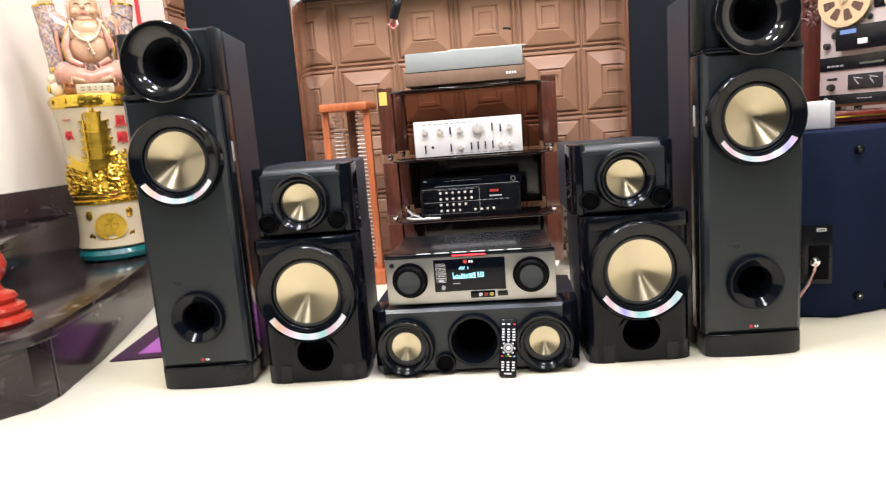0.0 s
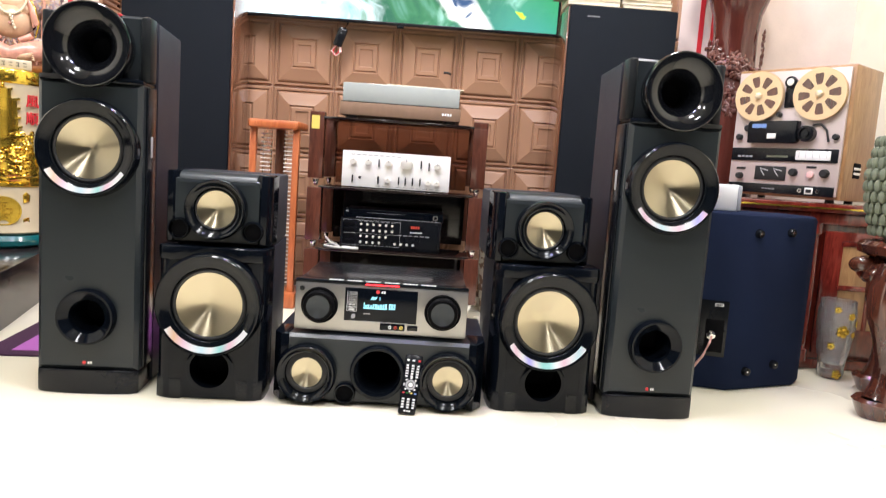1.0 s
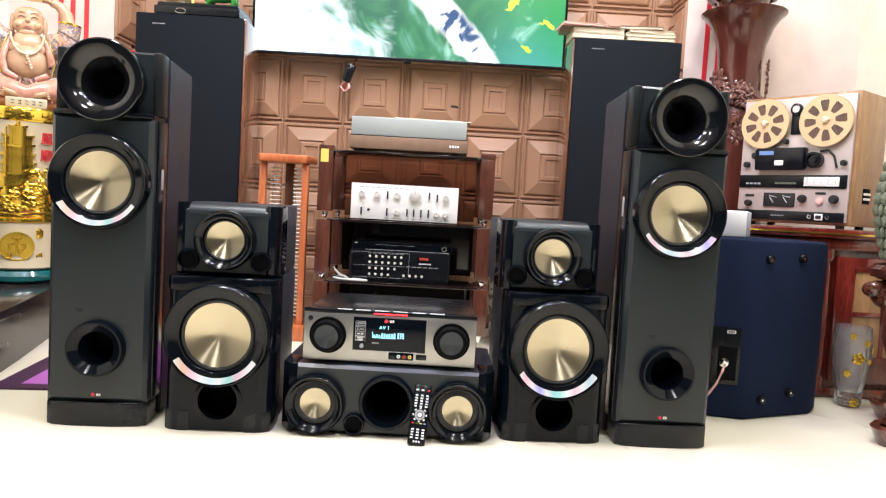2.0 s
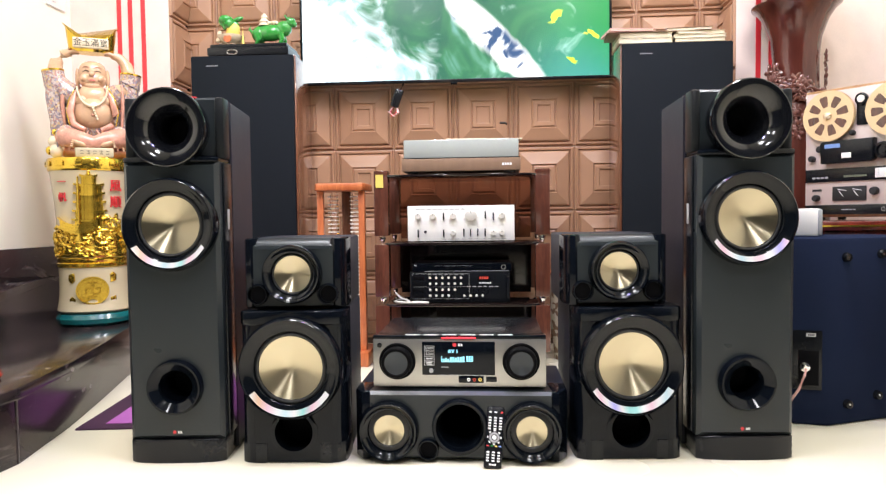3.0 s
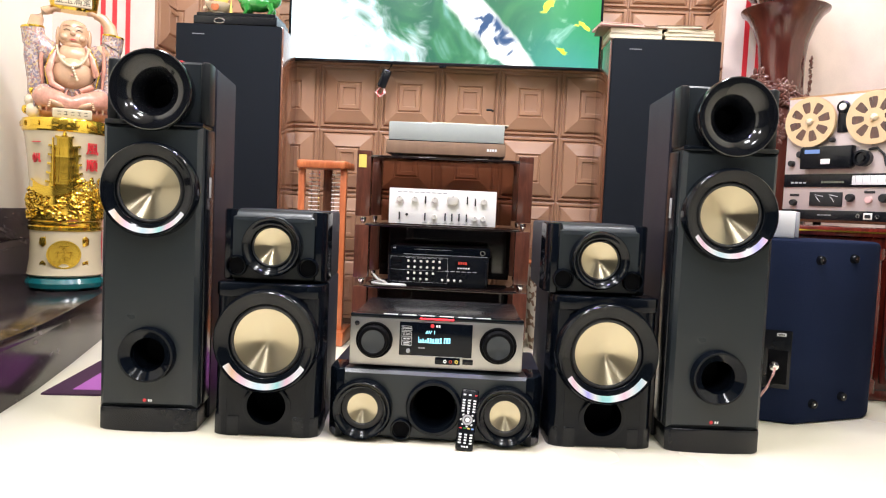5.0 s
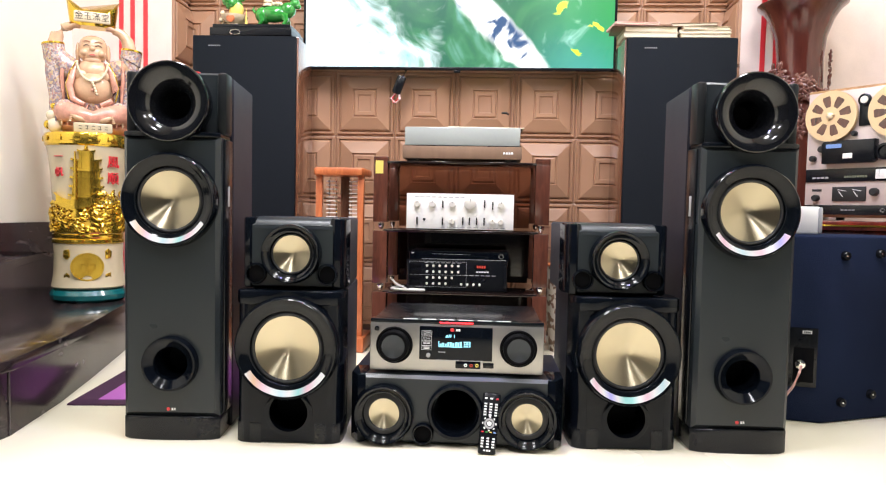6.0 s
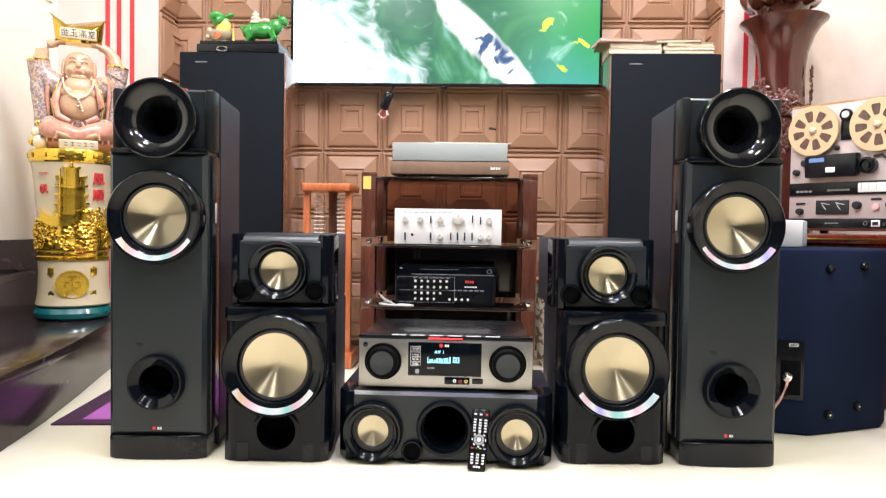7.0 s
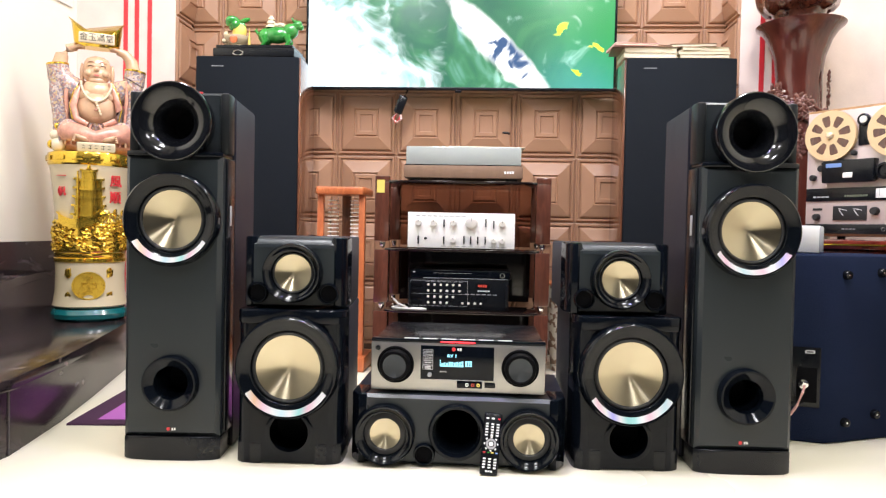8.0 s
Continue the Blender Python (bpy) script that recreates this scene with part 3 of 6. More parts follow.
def tower(m, arc, label):
    t = thing("tower_speaker", m, label, "speaker", "tall pair of the sound system")
    part("cabinet", P([(-0.121, 0.10), (0.121, 0.10), (0.106, 0.335), (-0.106, 0.335)], 0.004, 0.900, bev=0.006), "cab", t, "matt black cabinet")
    part("front_panel", plate(0.232, 0.058, 0.742, 0.102, [(0, 0.190, 0.050), (0, 0.588, 0.078)], 0.010), "face", t, "charcoal brushed front panel")
    part("plinth", P([(-0.114, 0.10), (-0.117, 0.010), (-0.10, -0.001), (-0.05, -0.005), (0.0, -0.006), (0.05, -0.005), (0.10, -0.001), (0.117, 0.010), (0.114, 0.10)], 0.0, 0.058, bev=0.004), "satin", t, "satin black plinth")
    h = part("horn_panel", plate(0.226, 0.752, 0.902, 0.062, [(0, 0.822, 0.058)], 0.006), "face", t, "recessed charcoal panel")
    h.matrix_basis = pose(0, 0.04, 0)
    part("ledge", P([(-0.116, 0.10), (-0.116, 0.008), (-0.10, -0.004), (0.10, -0.004), (0.116, 0.008), (0.116, 0.10)], 0.740, 0.753, bev=0.003), "gloss", t, "glossy ledge below the horn")
    for s in (-1, 1):
        part("side_column", B((s * 0.111, 0.058, 0.826), (0.024, 0.05, 0.152), 0.007), "column", t, "satin black side column")
        part("side_trim", B((s * 0.1185, 0.06, 0.40), (0.007, 0.06, 0.68), 0.003), "satin", t)
        part("clip", B((s * 0.122, 0.055, 0.60), (0.004, 0.012, 0.05), 0.001), "grey_plastic", t)
    shell = [(0.084, -0.045), (0.090, -0.03), (0.094, -0.012), (0.0955, 0.008), (0.0957, 0.020), (0.0945, 0.0245), (0.0925, 0.0258)]
    flare = [(0.0918 - 0.0600 * math.sin(radians(7.5 * k)), 0.0252 - 0.080 * (1 - math.cos(radians(7.5 * k)))) for k in range(13)]
    horn = part("horn", L(shell + flare + [(0.030, -0.090)], (0, 0, 0.822), "y", 64), "horn", t, "large glossy black horn")
    part("throat", L([(0.0305, -0.089), (0, -0.089)], (0, 0, 0.822), "y", 32), "void", horn)
    driver(t, "woofer", 0, 0.588, 0.1145, arc=arc)
    port(t, 0, 0.190, 0.0385, flare=1.76, rise=0.022)
    badge(t, 0.076)
    part("top_badge", B((0.035, 0.052, 0.9025), (0.034, 0.02, 0.005), 0.001), "red", t, "small red badge on the top")
    return t


def subwoofer(m, arc, label):
    t = thing("bass_speaker", m, label, "speaker", "low pair of the sound system")
    part("cabinet", P([(-0.130, 0.10), (0.130, 0.10), (0.119, 0.345), (-0.119, 0.345)], 0.004, 0.375, bev=0.006), "cab", t, "matt black tapering cabinet")
    part("front_panel", plate(0.1900, 0.003, 0.374, 0.102, [(0.002, 0.077, 0.0552), (0.0, 0.238, 0.084)], 0.0005), "gloss", t, "glossy black front panel")
    for s in (-1, 1):
        flank = [(0.0950, 0.10), (0.0950, 0.0003), (0.105, 0.0014), (0.114, 0.0050), (0.121, 0.0115), (0.1265, 0.023), (0.129, 0.042), (0.129, 0.10)]
        part("flank", P([(s * x, y) for x, y in flank], 0.003, 0.374), "gloss", t, "rounded glossy flank")
    for s in (-1, 1):
        part("foot_panel", P([(s * 0.064, 0.06), (s * 0.065, -0.0010), (s * 0.088, -0.0008), (s * 0.112, 0.0032), (s * 0.1265, 0.014), (s * 0.1305, 0.030), (s * 0.1305, 0.10), (s * 0.08, 0.10)], 0.0, 0.050, bev=0.0015), "satin", t, "satin black foot")
    part("brow", P([(-0.130, 0.08), (-0.129, 0.020), (-0.118, 0.003), (-0.09, -0.006), (-0.045, -0.0105), (0.0, -0.012), (0.045, -0.0105), (0.09, -0.006), (0.118, 0.003), (0.129, 0.020), (0.130, 0.08)], 0.340, 0.3752, bev=0.005), "gloss", t, "bowed glossy brow")
    driver(t, "woofer", 0, 0.238, 0.126, y=-0.004, arc=arc)
    port(t, 0.002, 0.077, 0.0545, flare=1.06, rise=0.004, depth=0.09)
    return t


def satellite(m, label):
    t = thing("upper_speaker", m, label, "speaker", "low pair of the sound system")
    part("cabinet", P([(-0.127, 0.10), (0.127, 0.10), (0.117, 0.310), (-0.117, 0.310)], 0.0, 0.176, bev=0.006), "cab", t, "matt black tapering cabinet")
    part("front_panel", plate(0.206, 0.006, 0.160, 0.102, [(0.0, 0.088, 0.050)], 0.003), "face", t, "charcoal front panel")
    part("top_slope", P([(-0.001, 0.148), (0.0005, 0.158), (0.006, 0.167), (0.016, 0.1735), (0.032, 0.1765), (0.10, 0.1765), (0.10, 0.148)], -0.0915, 0.0915, "x"), "face", t, "rounded charcoal upper edge")
    for s in (-1, 1):
        part("wing", P([(s * 0.092, 0.10), (s * 0.094, 0.003), (s * 0.104, -0.003), (s * 0.117, 0.003), (s * 0.125, 0.020), (s * 0.1275, 0.05), (s * 0.1275, 0.10)], 0.002, 0.176, bev=0.005), "gloss", t, "glossy black side wing")
        port(t, s * 0.087, 0.038, 0.021, y=-0.006, flare=1.25, rise=0.010, depth=0.003)
    driver(t, "midrange", 0.0, 0.088, 0.073, y=-0.002, arc="")
    return t


def centre_speaker(m, label):
    t = thing("centre_speaker", m, label, "speaker", "")
    part("cabinet", B((0, 0.20, 0.087), (0.525, 0.22, 0.172), 0.006), "cab", t, "matt black cabinet")
    part("front_panel", plate(0.46, 0.004, 0.172, 0.102, [(0.0, 0.088, 0.054), (-0.174, 0.078, 0.050), (0.174, 0.078, 0.050)], 0.008), "face", t, "charcoal front panel")
    for s in (-1, 1):
        part("wing", P([(s * 0.215, 0.10), (s * 0.222, 0.0), (s * 0.24, -0.004), (s * 0.262, 0.03), (s * 0.263, 0.10)], 0.002, 0.173, bev=0.005), "gloss", t, "glossy black corner")
        driver(t, "woofer", s * 0.174, 0.078, 0.0735, arc="", cone=0.50)
    port(t, 0.0, 0.088, 0.052, flare=1.32, rise=0.018, depth=0.09)
    port(t, -0.078, 0.031, 0.0215, flare=1.22, rise=0.009, depth=0.003, y=-0.006)
    return t


tower(pose(-0.709, 1.706, 0, 0, 0, 4.5), "arc_a", "tall black tower speaker with a horn and a gold cone")
tower(pose(0.680, 1.782, 0, 0, 0, 3), "arc_c", "tall black tower speaker with a horn, gold cone and blue-lit arc")
subwoofer(pose(-0.420, 1.713, 0, 0, 0, 3), "arc_a", "glossy black bass speaker with a gold cone and rose arc")
subwoofer(pose(0.402, 1.770, 0, 0, 0, 4), "arc_b", "glossy black bass speaker with a gold cone and teal arc")
satellite(pose(-0.421, 1.745, 0.3755, 0, 0, 3), "charcoal upper speaker resting on the bass speaker")
satellite(pose(0.378, 1.80, 0.3755, 0, 0, 4), "charcoal upper speaker resting on the bass speaker")
centre_speaker(pose(-0.012, 1.740, 0), "wide black centre speaker with two gold cones")


def receiver(m):
    t = thing("av_receiver", m, "silver-fronted receiver with two black knobs and a lit display", "receiver")
    part("chassis", B((0, 0.17, 0.0625), (0.420, 0.31, 0.123), 0.004), "satin", t, "satin black chassis")
    part("front_panel", B((0, 0.003, 0.0585), (0.428, 0.014, 0.119), 0.003), "silver_face", t, "brushed titanium front")
    part("top_trim", B((0, 0.012, 0.1228), (0.428, 0.03, 0.009), 0.003), "gloss", t)
    part("light_bar", B((0.0, -0.004, 0.1215), (0.084, 0.005, 0.0034), 0.0012), "led_red", t, "glowing red light bar")
    for k in range(6):
        part("top_key", B((-0.115 + 0.046 * k, 0.004, 0.1276), (0.036, 0.006, 0.0018), 0.0006), "alu", t, "slim silver key")
    for s in (-1, 1):
        kn = part("knob", L([(0.0455, 0.0), (0.0455, 0.0025), (0.0435, 0.004), (0.0385, 0.004), (0.0375, 0.024), (0.0355, 0.0275), (0.0300, 0.0285), (0.0285, 0.0265)], (s * 0.153, -0.004, 0.063), "y", 56), "knob_black", t, "large black rotary knob")
        part("knob_face", L([(0.0287, 0.0265), (0.0, 0.0235)], (s * 0.153, -0.004, 0.063), "y", 48), "dark_spun", kn, "spun dark metal knob face")
    d = part("display", B((-0.001, -0.0045, 0.0795), (0.180, 0.003, 0.083), 0.001), "gloss", t, "black display window")
    d.matrix_basis = pose(0, 0, -0.0090)
    lettering("display_text", "AV 1", 0.0125, d, pose(-0.014, -0.0065, 0.097), "led_cyan", "cyan display text")
    bm = bmesh.new()
    for k, hgt in enumerate((3, 4, 3, 5, 5, 4, 5, 5, 6)):
        for j in range(hgt):
            box(bm, (-0.038 + k * 0.0062, -0.0065, 0.0735 + j * 0.0021), (0.0042, 0.0008, 0.0013))
    box(bm, (-0.0425, -0.0065, 0.079), (0.0012, 0.0008, 0.014))
    box(bm, (-0.014, -0.0065, 0.0715), (0.058, 0.0008, 0.0012))
    for k in range(3):
        for j in range(3):
            box(bm, (0.021 + k * 0.006, -0.0065, 0.0735 + j * 0.005), (0.004, 0.0008, 0.003))
    part("level_meter", bm, "led_cyan", d, "cyan level meter")
    part("badge", L([(0.005, 0.0), (0.005, 0.0008), (0, 0.0008)], (-0.010, -0.006, 0.1135), "y", 16), "red", d, "red badge")
    bars(d, "badge_mark", (0.004, -0.0064, 0.1135), 0.012, 0.006, 2, "white_ink")
    lettering("power_text", "1250W", 0.007, d, pose(-0.073, -0.0065, 0.105), "white_ink")
    lettering("channel_text", "5.2ch", 0.008, d, pose(-0.073, -0.0065, 0.091), "white_ink")
    for z in (0.105, 0.091, 0.078, 0.068):
        f = bmesh.new()
        for a, b in ((0, 0.0055), (0, -0.0055)):
            box(f, (-0.073, -0.0063, z + b), (0.024, 0.0006, 0.0006))
        for a in (-0.012, 0.012):
            box(f, (-0.073 + a, -0.0063, z), (0.0006, 0.0006, 0.011))
        part("label_frame", f, "white_ink", d)
    bars(d, "small_print", (-0.073, -0.0064, 0.079), 0.018, 0.003, 2, "white_ink", 1)
    bars(d, "small_print", (-0.073, -0.0064, 0.069), 0.020, 0.002, 1, "white_ink", 2)
    bars(d, "small_print", (-0.035, -0.0064, 0.058), 0.018, 0.003, 3, "grey_plastic")
    bars(d, "small_print", (0.01, -0.0064, 0.038), 0.12, 0.002, 6, "grey_plastic")
    part("note_knob", L([(0.005, 0), (0.005, 0.008), (0, 0.009)], (-0.068, -0.006, 0.050), "y", 20), "grey_plastic", d)
    j = part("jack_pod", B((0.030, -0.0045, 0.0185), (0.062, 0.004, 0.018), 0.0019), "gloss", t, "black socket strip")
    for k, c in enumerate(("white_plastic", "red_wax", "yellow")):
        part("socket", L([(0.0042, 0), (0.0042, 0.003), (0.0022, 0.003), (0.0022, 0.0)], (0.024 + 0.014 * k, -0.0065, 0.0185), "y", 16), c, j)
    part("usb_slot", B((0.080, -0.0045, 0.0185), (0.026, 0.004, 0.013), 0.001), "satin", t, "black usb slot")
    part("power_button", L([(0.006, 0), (0.006, 0.003), (0.0045, 0.0035), (0, 0.0035)], (-0.197, -0.004, 0.103), "y", 20), "satin", t)
    for x in (-0.17, 0.17):
        part("foot", L([(0.016, -0.006), (0.016, 0.004), (0, 0.004)], (x, 0.08, 0.0), "z", 20), "rubber", t)
    return t


receiver(pose(-0.0145, 1.768, 0.1795))


# ---- remote control leaning on the centre speaker ----
rem = thing("remote_control", pose(0.066, 1.6855, 0.003, -20, 4.5, 0), "black remote control with white keys leaning on the centre speaker", "remote control")
part("body", B((0, 0.008, 0.073), (0.043, 0.014, 0.145), 0.005), "satin", rem)
key = part("key", B((0, 0, 0), (0.0068, 0.002, 0.0036), 0.0007), "white_ink", rem, "small white key")
key.matrix_basis = pose(-0.013, 0.0005, 0.018)
rows = [(0.018, 3), (0.0245, 3), (0.031, 3), (0.0375, 3), (0.092, 3), (0.0985, 3), (0.105, 3), (0.1115, 3), (0.118, 3), (0.131, 2)]
for z, count in rows:
    for k in range(count):
        if (z, k) != (0.018, 0):
            again(key, pose(-0.013 + 0.013 * k, 0.0005, z), rem)
for k, c in enumerate(("red", "jade", "yellow", "led_blue")):
    part("colour_key", B((-0.0145 + 0.0097 * k, 0.0005, 0.052), (0.006, 0.002, 0.003), 0.0006), c, rem, "coloured key")
part("power_key", B((0.0145, 0.0005, 0.131), (0.006, 0.002, 0.004), 0.0006), "red", rem, "red power key")
part("ring_key", L([(0.0125, 0.0), (0.0125, 0.002), (0.0075, 0.002), (0.0075, 0.0)], (0, 0.001, 0.072), "y", 24), "grey_plastic", rem)
part("ok_key", L([(0.0055, 0.0), (0.0055, 0.002), (0, 0.002)], (0, 0.001, 0.072), "y", 20), "white_ink", rem)
for k in range(8):
    a = radians(45 * k)
    part("arc_key", B((0.0158 * math.cos(a), 0.0005, 0.072 + 0.0158 * math.sin(a)), (0.005, 0.002, 0.003), 0.0006, Rt(0, -45 * k + 90, 0)), "white_ink", rem)
bars(rem, "small_print", (0, 0.0006, 0.0095), 0.018, 0.004, 3, "white_ink")

# ---- hi-fi rack ----
RX, RY = -0.052, 2.75
rack = thing("hifi_rack", pose(RX, RY, 0), "dark cherry hi-fi rack with black glass shelves", "rack")
SHELVES = (0.045, 0.262, 0.502, 0.766)
for z in SHELVES:
    part("shelf", P([(-0.30, 0.01), (-0.26, -0.012), (0.26, -0.012), (0.30, 0.01), (0.30, 0.385), (-0.30, 0.385)], z - 0.010, z, bev=0.002), "dark_glass", rack, "black glass shelf")
for lo, hi in zip(SHELVES, SHELVES[1:]):
    for x in (-0.313, 0.313):
        for y in (0.028, 0.36):
            part("post", B((x, y, (lo + hi) / 2 + 0.010), (0.056, 0.050, hi - lo - 0.034), 0.003), "cherry", rack, "dark cherry wood post")
            part("cone_foot", L([(0.004, 0.0), (0.010, 0.008), (0.013, 0.020), (0.013, 0.026), (0, 0.026)], (x, y, lo - 0.002), "z", 20), "chrome", rack, "small chrome cone foot")
    part("back_pane", B((0, 0.372, (lo + hi) / 2), (0.57, 0.004, hi - lo - 0.012)), "smoke" if lo > 0.4 else "dark_glass", rack, "smoked glass back").visible_shadow = False
for x in (-0.313, 0.313):
    part("post_cap", B((x, 0.028, 0.770), (0.056, 0.05, 0.026), 0.003), "cherry", rack)
    part("post_cap", B((x, 0.36, 0.770), (0.056, 0.05, 0.026), 0.003), "cherry", rack)
    for y in (0.03, 0.36):
        part("foot", L([(0.018, 0.0), (0.016, 0.036), (0, 0.036)], (x * 0.9, y, 0.0), "z", 20), "cherry", rack)
sticker = part("sticker", B((-0.318, 0.002, 0.742), (0.030, 0.002, 0.050)), "yellow", rack, "yellow paper sticker")

tt = thing("turntable", pose(-0.052, 2.762, 0.7665), "grey turntable with a closed smoked cover", "turntable")
part("plinth", B((0, 0.17, 0.037), (0.462, 0.34, 0.050), 0.004), "plinth_brown", tt, "brown-grey plinth")
part("dust_cover", B((0, 0.172, 0.099), (0.448, 0.33, 0.072), 0.005), "cover", tt, "smoked acrylic dust cover")
part("seam", B((0, 0.168, 0.0625), (0.456, 0.334, 0.003)), "satin", tt)
bars(tt, "badge_mark", (0.178, -0.0006, 0.036), 0.040, 0.009, 4, "white_ink")
for x in (-0.19, 0.19):
    for y in (0.04, 0.30):
        part("foot", L([(0.022, 0.0), (0.024, 0.013), (0, 0.013)], (x, y, 0.0), "z", 20), "rubber", tt)
sleeve = thing("record_sleeve", pose(0.03, 2.93, 0.9025, 0, 0, 4), "thin paper sleeve lying on the turntable cover", "record sleeve")
part("sheet", B((0, 0, 0.002), (0.30, 0.26, 0.004), 0.001), "paper", sleeve)
part("print", B((0.03, -0.02, 0.0042), (0.16, 0.12, 0.001)), "pale_pink", sleeve)

amp = thing("amplifier", pose(-0.055, 2.775, 0.5025), "silver-fronted stereo amplifier with round knobs", "amplifier")
part("case", B((0, 0.16, 0.073), (0.395, 0.29, 0.122), 0.003), "satin", amp, "black metal case")
part("front_panel", B((0, 0.005, 0.073), (0.418, 0.012, 0.138), 0.002), "alu", amp, "silver front panel")


def amp_knob(x, z, r):
    k = part("knob", L([(r, 0.0), (r, 0.010), (r * 0.92, 0.016), (r * 0.85, 0.017), (0, 0.0165)], (x, -0.001, z), "y", 28), "knob_silver", amp, "silver knob")
    part("pointer", B((x, -0.0182, z + r * 0.55), (0.0016, 0.001, r * 0.5)), "ink", k)


for x in (-0.167, -0.108, -0.030, 0.160):
    amp_knob(x, 0.101, 0.0125)
amp_knob(0.040, 0.104, 0.024)
for x in (-0.030, 0.127, 0.160):
    amp_knob(x, 0.034, 0.0105)
for x, z in ((-0.067, 0.10), (0.096, 0.104), (0.127, 0.098), (-0.167, 0.034), (-0.067, 0.034), (0.012, 0.036), (0.038, 0.036), (0.066, 0.036), (0.095, 0.036)):
    part("lever", B((x, -0.005, z), (0.005, 0.012, 0.030), 0.001), "ink", amp, "small black lever")
part("phones_socket", L([(0.0055, 0), (0.0055, 0.002), (0.003, 0.002), (0, 0.0005)], (-0.139, -0.001, 0.040), "y", 18), "ink", amp)
bars(amp, "small_print", (-0.08, -0.0014, 0.128), 0.20, 0.003, 9, "grey_plastic")
bars(amp, "small_print", (0.05, -0.0014, 0.011), 0.26, 0.002, 10, "grey_plastic")
for x in (-0.16, 0.16):
    part("foot", L([(0.016, 0.0), (0.016, 0.010), (0, 0.010)], (x, 0.05, 0.0), "z", 18), "rubber", amp)

mix = thing("mixing_amplifier", pose(-0.062, 2.78, 0.2625), "black karaoke mixing amplifier with rows of small knobs", "amplifier")
part("case", B((0, 0.15, 0.062), (0.385, 0.28, 0.112), 0.003), "cab", mix)
part("front_panel", B((0, 0.004, 0.062), (0.395, 0.012, 0.120), 0.002), "satin", mix, "satin black front")
knob = part("knob", L([(0.0052, 0.0), (0.0052, 0.002), (0.0040, 0.003), (0.0037, 0.009), (0.0030, 0.010), (0, 0.010)], (0, 0, 0), "y", 14), "knob_silver", mix, "small silver knob")
knob.matrix_basis = pose(-0.117, -0.002, 0.099)
for r, count in enumerate((6, 6, 5, 4)):
    for k in range(count):
        if r or k:
            again(knob, pose(-0.117 + 0.0245 * k, -0.002, 0.099 - 0.0235 * r), mix)
    part("row_window", B((-0.162, -0.003, 0.099 - 0.0235 * r), (0.040, 0.002, 0.013), 0.0005), "void", mix)
for k in range(4):
    again(knob, pose(0.018 + 0.024 * k, -0.002, 0.028), mix)
part("display", B((0.095, -0.003, 0.098), (0.055, 0.002, 0.018), 0.0005), "void", mix, "dark display window")
bars(mix, "display_digits", (0.095, -0.0045, 0.098), 0.036, 0.010, 4, "led_amber")
bars(mix, "small_print", (0.10, -0.0024, 0.078), 0.05, 0.005, 5, "white_ink")
bars(mix, "small_print", (0.09, -0.0024, 0.064), 0.13, 0.003, 6, "grey_plastic")
bars(mix, "small_print", (-0.055, -0.0024, 0.111), 0.15, 0.0018, 7, "grey_plastic")
fr = bmesh.new()
for c, s in (((-0.075, -0.0024, 0.115), (0.225, 0.0008, 0.001)), ((-0.075, -0.0024, 0.016), (0.225, 0.0008, 0.001)), ((0.037, -0.0024, 0.066), (0.001, 0.0008, 0.099)),
             ((-0.075, -0.0024, 0.063), (0.225, 0.0008, 0.001)), ((-0.187, -0.0024, 0.066), (0.001, 0.0008, 0.099))):
    box(fr, c, s)
part("frame_lines", fr, "grey_plastic", mix)
for s in (-1, 1):
    part("handle", B((s * 0.189, -0.010, 0.062), (0.010, 0.018, 0.09), 0.003), "satin", mix, "black rack handle")
for x in (-0.15, 0.15):
    part("foot", L([(0.014, 0.0), (0.014, 0.008), (0, 0.008)], (x, 0.05, 0.0), "z", 18), "rubber", mix)

dvd = thing("disc_player", pose(-0.055, 2.785, 0.3815), "thin glossy black disc player on the mixing amplifier", "disc player")
part("case", B((0, 0.12, 0.020), (0.388, 0.22, 0.032), 0.003), "cab", dvd)
part("front_panel", B((0, 0.004, 0.020), (0.392, 0.012, 0.034), 0.003), "gloss", dvd, "glossy black front")
part("tray_line", B((-0.03, -0.0025, 0.026), (0.15, 0.001, 0.001)), "grey_plastic", dvd)
part("jog_ring", L([(0.010, 0.0), (0.010, 0.002), (0.007, 0.002), (0.007, 0.0)], (0.165, -0.002, 0.021), "y", 24), "chrome", dvd)
part("edge_strip", B((0.02, -0.003, 0.006), (0.33, 0.002, 0.0016)), "grey_plastic", dvd)
bars(dvd, "badge_mark", (-0.182, -0.0026, 0.029), 0.012, 0.004, 2, "white_ink")

coil = [(-0.300, 2.90, 0.267), (-0.318, 2.86, 0.285), (-0.322, 2.83, 0.296), (-0.300, 2.80, 0.280), (-0.262, 2.785, 0.268), (-0.225, 2.775, 0.2665), (-0.196, 2.766, 0.2665), (-0.186, 2.757, 0.2665), (-0.196, 2.750, 0.2665),
        (-0.235, 2.752, 0.2665), (-0.275, 2.760, 0.2665), (-0.305, 2.775, 0.2665), (-0.322, 2.795, 0.267), (-0.315, 2.835, 0.267), (-0.285, 2.88, 0.267)]
wire = thing("cable_coil", pose(0, 0, 0), "loose coil of white cable lying on the rack shelf", "cable")
part("cable", T(coil, 0.0042, 8), "cable_white", wire)

